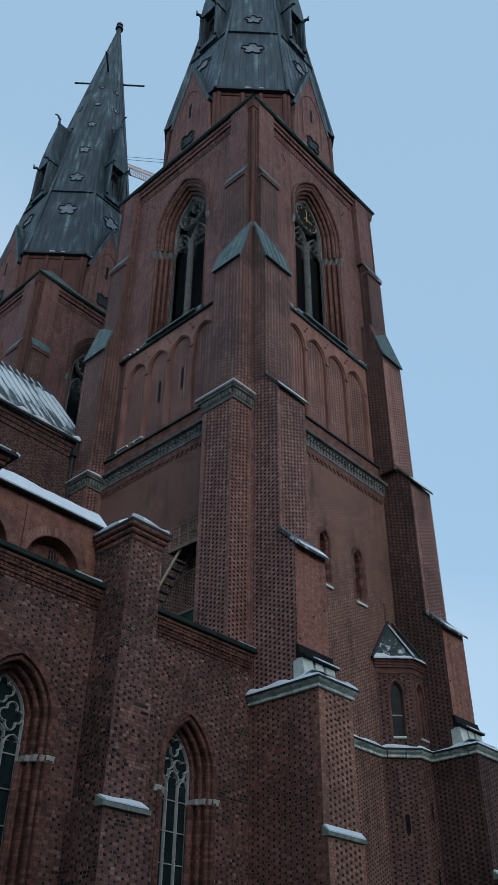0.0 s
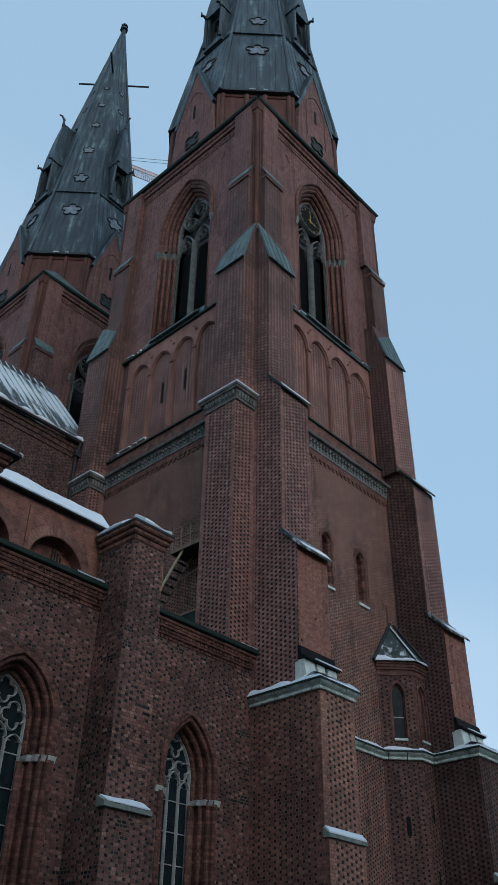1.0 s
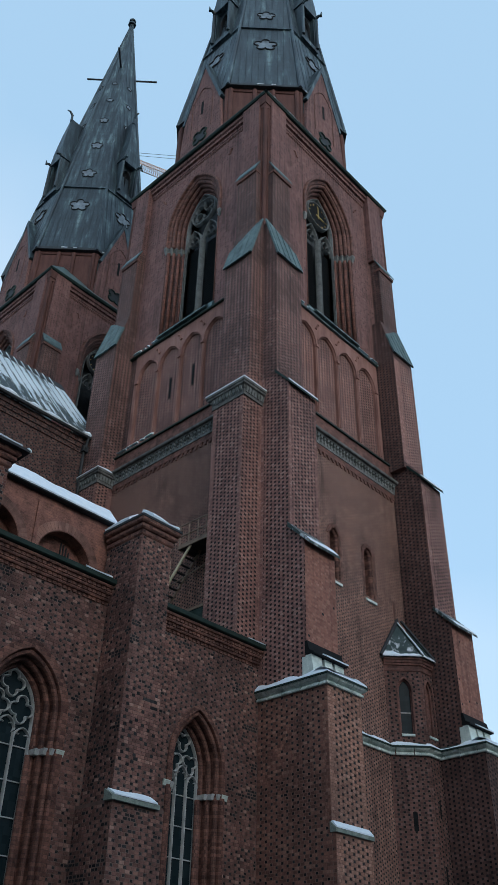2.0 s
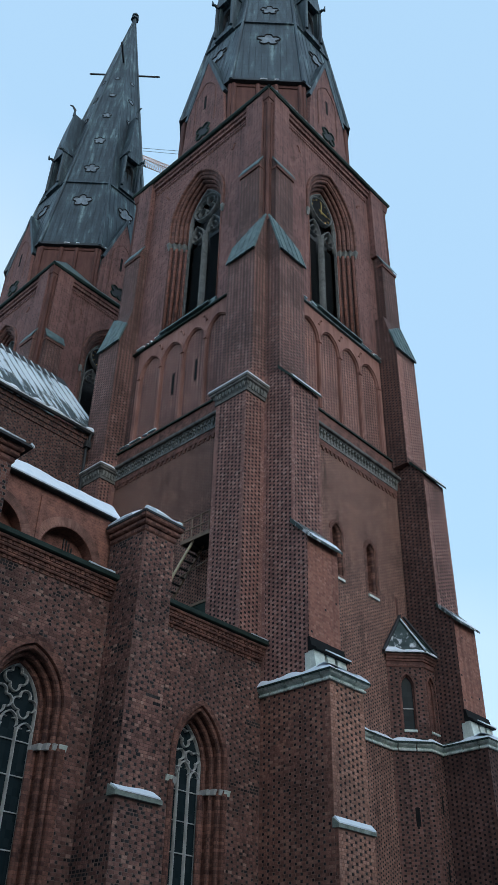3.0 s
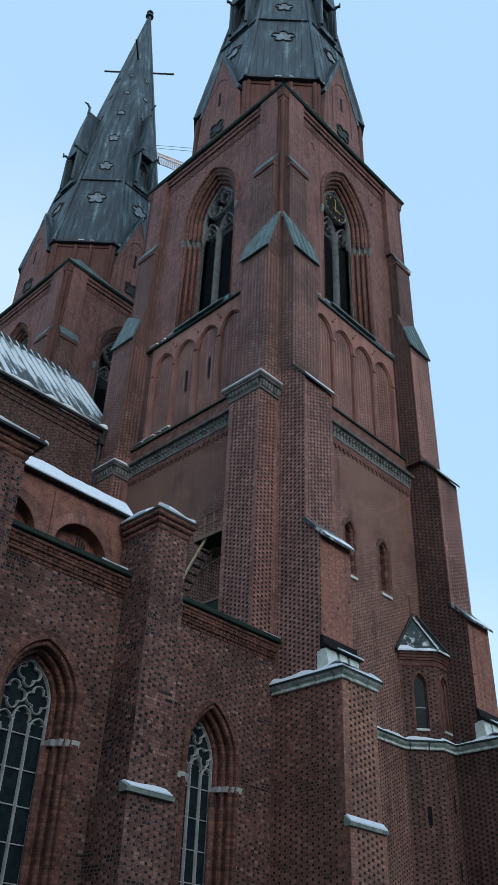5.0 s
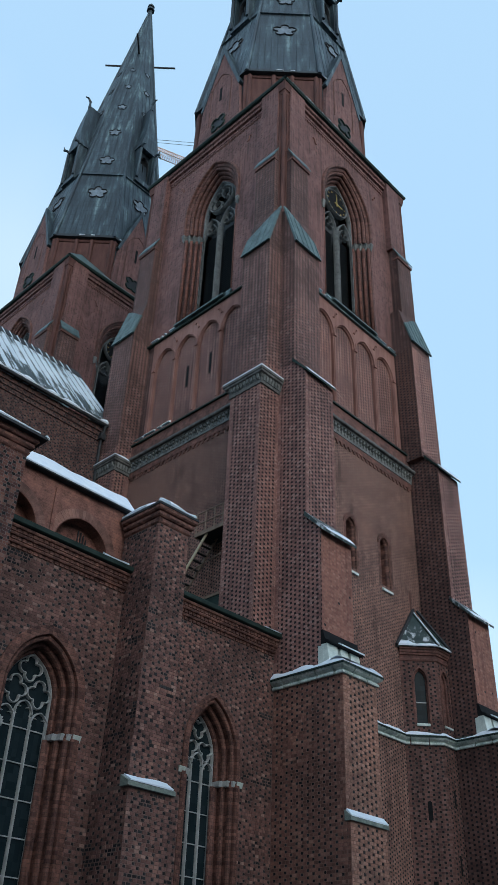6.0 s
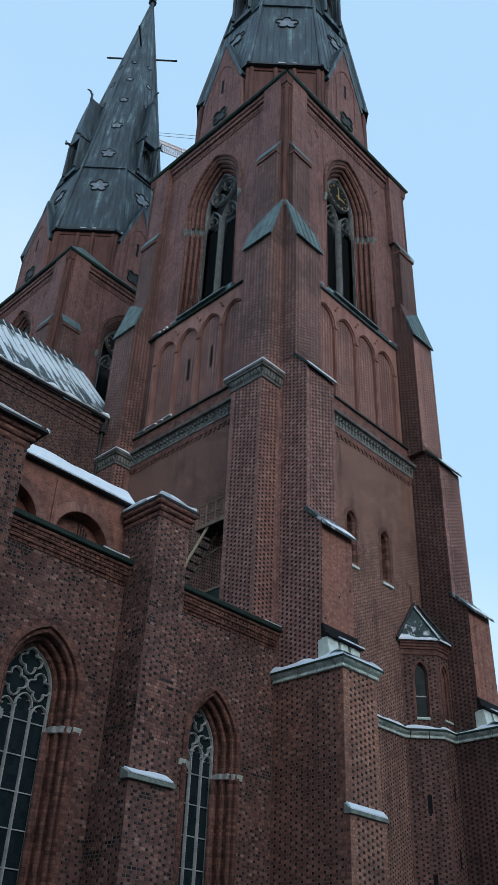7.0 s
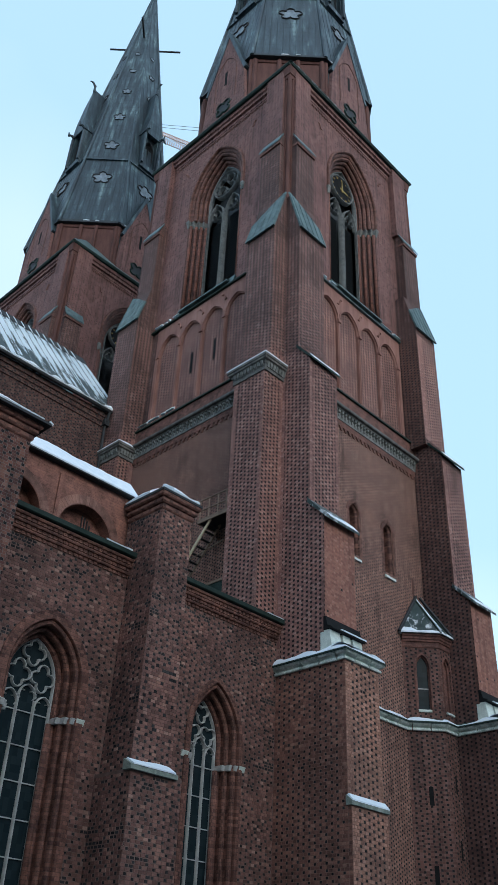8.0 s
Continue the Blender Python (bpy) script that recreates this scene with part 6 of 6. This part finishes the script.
fbox(bm, face_n, -1.36, 0.1, 2.16, 3.44, 18.42, 18.54)
part("edge_beam", bm, M_RUST, lower)
bm = bmesh.new()
tube(bm, [(-1.3, 4.9, 20.2), (-1.3, 2.2, 20.6)], 0.03, 6)
part("rail", bm, M_RUST, stair)

# ---- a tower crane far behind the church ----
crane = thing("tower_crane", "distant lattice tower crane with a pale red jib", "crane")
M_CRANE = rough_material("faded_red_paint", (0.58, 0.42, 0.37), (0.7, 0.54, 0.48), 2.0, 0.6, bump=0.1)
ca, cb = Vector((24.7, 54.4, 125.0)) - Vector((0, 0, 1.1)), Vector((33.9, 50.7, 125.0)) - Vector((0, 0, 1.1))
t = (cb - ca).normalized()
s = t.cross(Vector((0, 0, 1))).normalized()
up = Vector((0, 0, 1))
bm = bmesh.new()
n = 26
low0 = [ca + (cb - ca) * (i / n) for i in range(n + 1)]
tops = [p + up * 1.7 for p in low0]
for o in (-0.7, 0.7):
    tube(bm, [p + s * o for p in (low0[0], low0[-1])], 0.09, 5)
    for i in range(n):
        tube(bm, [low0[i] + s * o, tops[i] + (tops[1] - tops[0]) * 0.5], 0.05, 4)
        tube(bm, [tops[i] + (tops[1] - tops[0]) * 0.5, low0[i + 1] + s * o], 0.05, 4)
tube(bm, [tops[0], tops[-1]], 0.1, 5)
part("jib", bm, M_CRANE, crane, "pale red lattice jib")
bm = bmesh.new()
tube(bm, [ca + up * 1.9, cb + up * 6.4], 0.045, 4)
tube(bm, [ca + up * 2.6, cb + up * 7.3], 0.045, 4)
part("stay_cable", bm, M_BLACK, crane)
bm = bmesh.new()
base = cb + t * 2
for dx in (-0.9, 0.9):
    for dy in (-0.9, 0.9):
        tube(bm, [(base.x + dx, base.y + dy, 0), (base.x + dx, base.y + dy, base.z + 9)], 0.12, 5)
k = 0
while 2.0 * k < base.z + 7:
    z = 2.0 * k
    for a, b in (((-0.9, -0.9), (0.9, -0.9)), ((0.9, 0.9), (-0.9, 0.9)), ((-0.9, 0.9), (-0.9, -0.9)), ((0.9, -0.9), (0.9, 0.9))):
        tube(bm, [(base.x + a[0], base.y + a[1], z), (base.x + b[0], base.y + b[1], z + 2.0)], 0.06, 4)
    k += 1
part("mast", bm, M_CRANE, crane, "pale red lattice mast")


# ---- bricks of the nearest walls, laid one by one in monk bond ----
COURSE, GAP = 0.115, 0.012
SIZES = (0.2, 0.2, 0.14)


def lay(u0, u1, z0, z1, share, tidy, seed, keep=None, course=COURSE, sizes=SIZES):
    """Bricks as (from, to, foot, head, burnt, proud) for a field of wall."""
    rnd = random.Random(seed)
    out = []
    row = int(z0 / course)
    period = sum(sizes)
    while (row + 1) * course <= z1 + 0.03:
        za, zb = max(z0, row * course + GAP), min(z1, (row + 1) * course)
        u = u0 - period + (period / 2 if row % 2 else 0.0) + (rnd.random() - 0.5) * (1 - tidy) * 0.5
        k = 0
        while u < u1:
            w = sizes[k % 3] * (1 + (rnd.random() - 0.5) * 0.3 * (1 - tidy))
            a, b = max(u0, u), min(u1, u + w - GAP)
            mid = (a + b) / 2
            if b - a > 0.035 and zb - za > 0.03 and (keep is None or keep(mid, (za + zb) / 2)):
                cluster = 0.5 + 0.5 * noise.noise((mid * 0.42 + seed, za * 0.42, seed * 2.3))
                if tidy < 0.9:
                    cluster = max(0.15, min(1.0, 2.8 * cluster - 0.75))
                dark = k % 3 == 2 and rnd.random() < share * (0.3 + 1.4 * cluster) or rnd.random() < 0.07 * (1 - tidy)
                if tidy < 0.9 and noise.noise((mid * 1.1 + 3 * seed, za * 2.3, 7.7)) > 0.42:
                    dark = rnd.random() < 0.75
                if tidy > 0.92 and min(mid - u0, u1 - mid) < 0.2:
                    dark = False
                out.append((a, b, za, zb, dark, rnd.random()))
            u += w
            k += 1
        row += 1
    return out


def brick_stuff(name, fields, parent, red=None):
    """Joins laid bricks of several faces into one mesh."""
    verts, faces, mats = [], [], []
    for F, d, bricks in fields:
        for a, b, za, zb, dark, pr in bricks:
            n = len(verts)
            f = d - 0.007 - 0.009 * pr
            e = 0.004
            if dark:
                p, q = (0.018, 0.009) if red else (0.016, 0.01)
                a, b, za, zb = a + p, b - p, za + q, zb - q
            verts += [F(u, d + 0.01, z) for u, z in ((a, za), (b, za), (b, zb), (a, zb))]
            verts += [F(u, f, z) for u, z in ((a + e, za + e), (b - e, za + e), (b - e, zb - e), (a + e, zb - e))]
            faces += [(n + 4, n + 5, n + 6, n + 7), (n, n + 1, n + 5, n + 4), (n + 1, n + 2, n + 6, n + 5), (n + 2, n + 3, n + 7, n + 6), (n + 3, n, n + 4, n + 7)]
            mats += [1 if dark else 0] * 5
    me = bpy.data.meshes.new(name)
    me.from_pydata(verts, [], faces)
    for m in (red or M_UNIT, M_UNIT_BURNT):
        me.materials.append(m)
    me.polygons.foreach_set("material_index", mats)
    me.update()
    ob = new(name, me)
    ob.parent = parent
    return tagged(ob, "small red bricks with burnt dark headers", kind="stuff")


def outside_windows(u, z):
    lo, hi = shaft_edges(NEAR_FOOT, NEAR_TOP, z) if z > 8.0 else (-8.77, -6.58)
    if lo < u < hi:
        return False
    for a, rim in zip(WINS, RIMS):
        o = rim - 0.09
        if abs(u - a.uc) < a.half + o + 0.06:
            if z <= a.spring:
                return False
            if (abs(u - a.uc) + a.c) ** 2 + (z - a.spring) ** 2 < (a.r + o) ** 2:
                return False
    return True


def flank(x):
    return lambda u, d, z: (x + d, u, z)


def shaft_front(u, d, z):
    a, b = shaft_edges(NEAR_FOOT, NEAR_TOP, z)
    return (a + (b - a) * (u - NEAR_FOOT[0]) / (NEAR_FOOT[1] - NEAR_FOOT[0]), d, z)


def shaft_flank(u, d, z):
    return (shaft_edges(NEAR_FOOT, NEAR_TOP, z)[0] + d, u, z)


brick_stuff("brickwork", [(face_n, 0.0, lay(-15.4, -0.02, 2.6, 15.24, 1.0, 0.8, 1, outside_windows))], aisle_wall)
front = lay(*NEAR_FOOT, 8.4, 17.72, 1.0, 0.8, 2)
loose = [b for b in front if 9.2 < b[2] < 11.9][:300]
picked = set(loose)
brick_stuff("brickwork", [(shaft_front, -1.62, [b for b in front if b not in picked]),
                          (face_n, -1.9, lay(-8.77, -6.58, 2.6, 7.93, 1.0, 0.8, 3)),
                          (shaft_flank, 0.0, lay(-1.62, -0.02, 8.05, 17.72, 1.0, 0.8, 4)),
                          (flank(-8.77), 0.0, lay(-1.9, -0.02, 2.6, 8.0, 1.0, 0.8, 5)),
                          (shaft_flank, 0.0, lay(-0.02, 0.44, 16.2, 17.72, 1.0, 0.8, 10))], butt)
near_buttress = [o for o in tower.children if o.name.startswith("buttress")][0]
brick_stuff("brickwork", [(flank(-0.003), 0.0, lay(-3.74, -0.02, 2.6, 13.72, 1.3, 0.95, 6, None, 0.12, (0.2, 0.2, 0.15))),
                          (flank(-0.003), 0.0, lay(-3.92, -3.75, 2.6, 8.2, 1.0, 0.9, 7, None, 0.12))], near_buttress, M_UNIT_TIDY)
brick_stuff("brickwork", [(face_n, -3.743, lay(0.0, BW, 8.56, 13.72, 1.6, 0.97, 8, None, 0.121, (0.2, 0.2, 0.155))),
                          (face_n, -3.923, lay(0.0, BW, 2.6, 8.18, 1.6, 0.97, 9, None, 0.121, (0.2, 0.2, 0.155)))], near_buttress, M_UNIT_NEW)
bm = bmesh.new()
fbox(bm, face_n, -0.003, BW + 0.003, -3.743, -0.02, 8.2, 13.72)
fbox(bm, face_n, -0.003, BW + 0.003, -3.923, -0.02, 2.6, 8.2)
part("mortar_bed", bm, M_MORTAR_PALE, near_buttress)
kinds = {}
for a, b, za, zb, dark, pr in loose:
    key = (round(b - a, 2), round(zb - za, 2), dark)
    if key not in kinds:
        w, h, e = (b - a) / 2, (zb - za) / 2, 0.004
        bm = bmesh.new()
        solid(bm, [(-w, 0.02, -h), (w, 0.02, -h), (w, 0.02, h), (-w, 0.02, h)], [(-w + e, -0.012, -h + e), (w - e, -0.012, -h + e), (w - e, -0.012, h - e), (-w + e, -0.012, h - e)])
        bmesh.ops.recalc_face_normals(bm, faces=bm.faces)
        me = bpy.data.meshes.new("brick")
        bm.to_mesh(me)
        bm.free()
        me.materials.append(M_PIECE_BURNT if dark else M_PIECE)
        kinds[key] = me
    ob = new("brick", kinds[key])
    ob.parent = butt
    ob.location = shaft_front((a + b) / 2, -1.62 + 0.004 * (pr - 0.5), (za + zb) / 2)
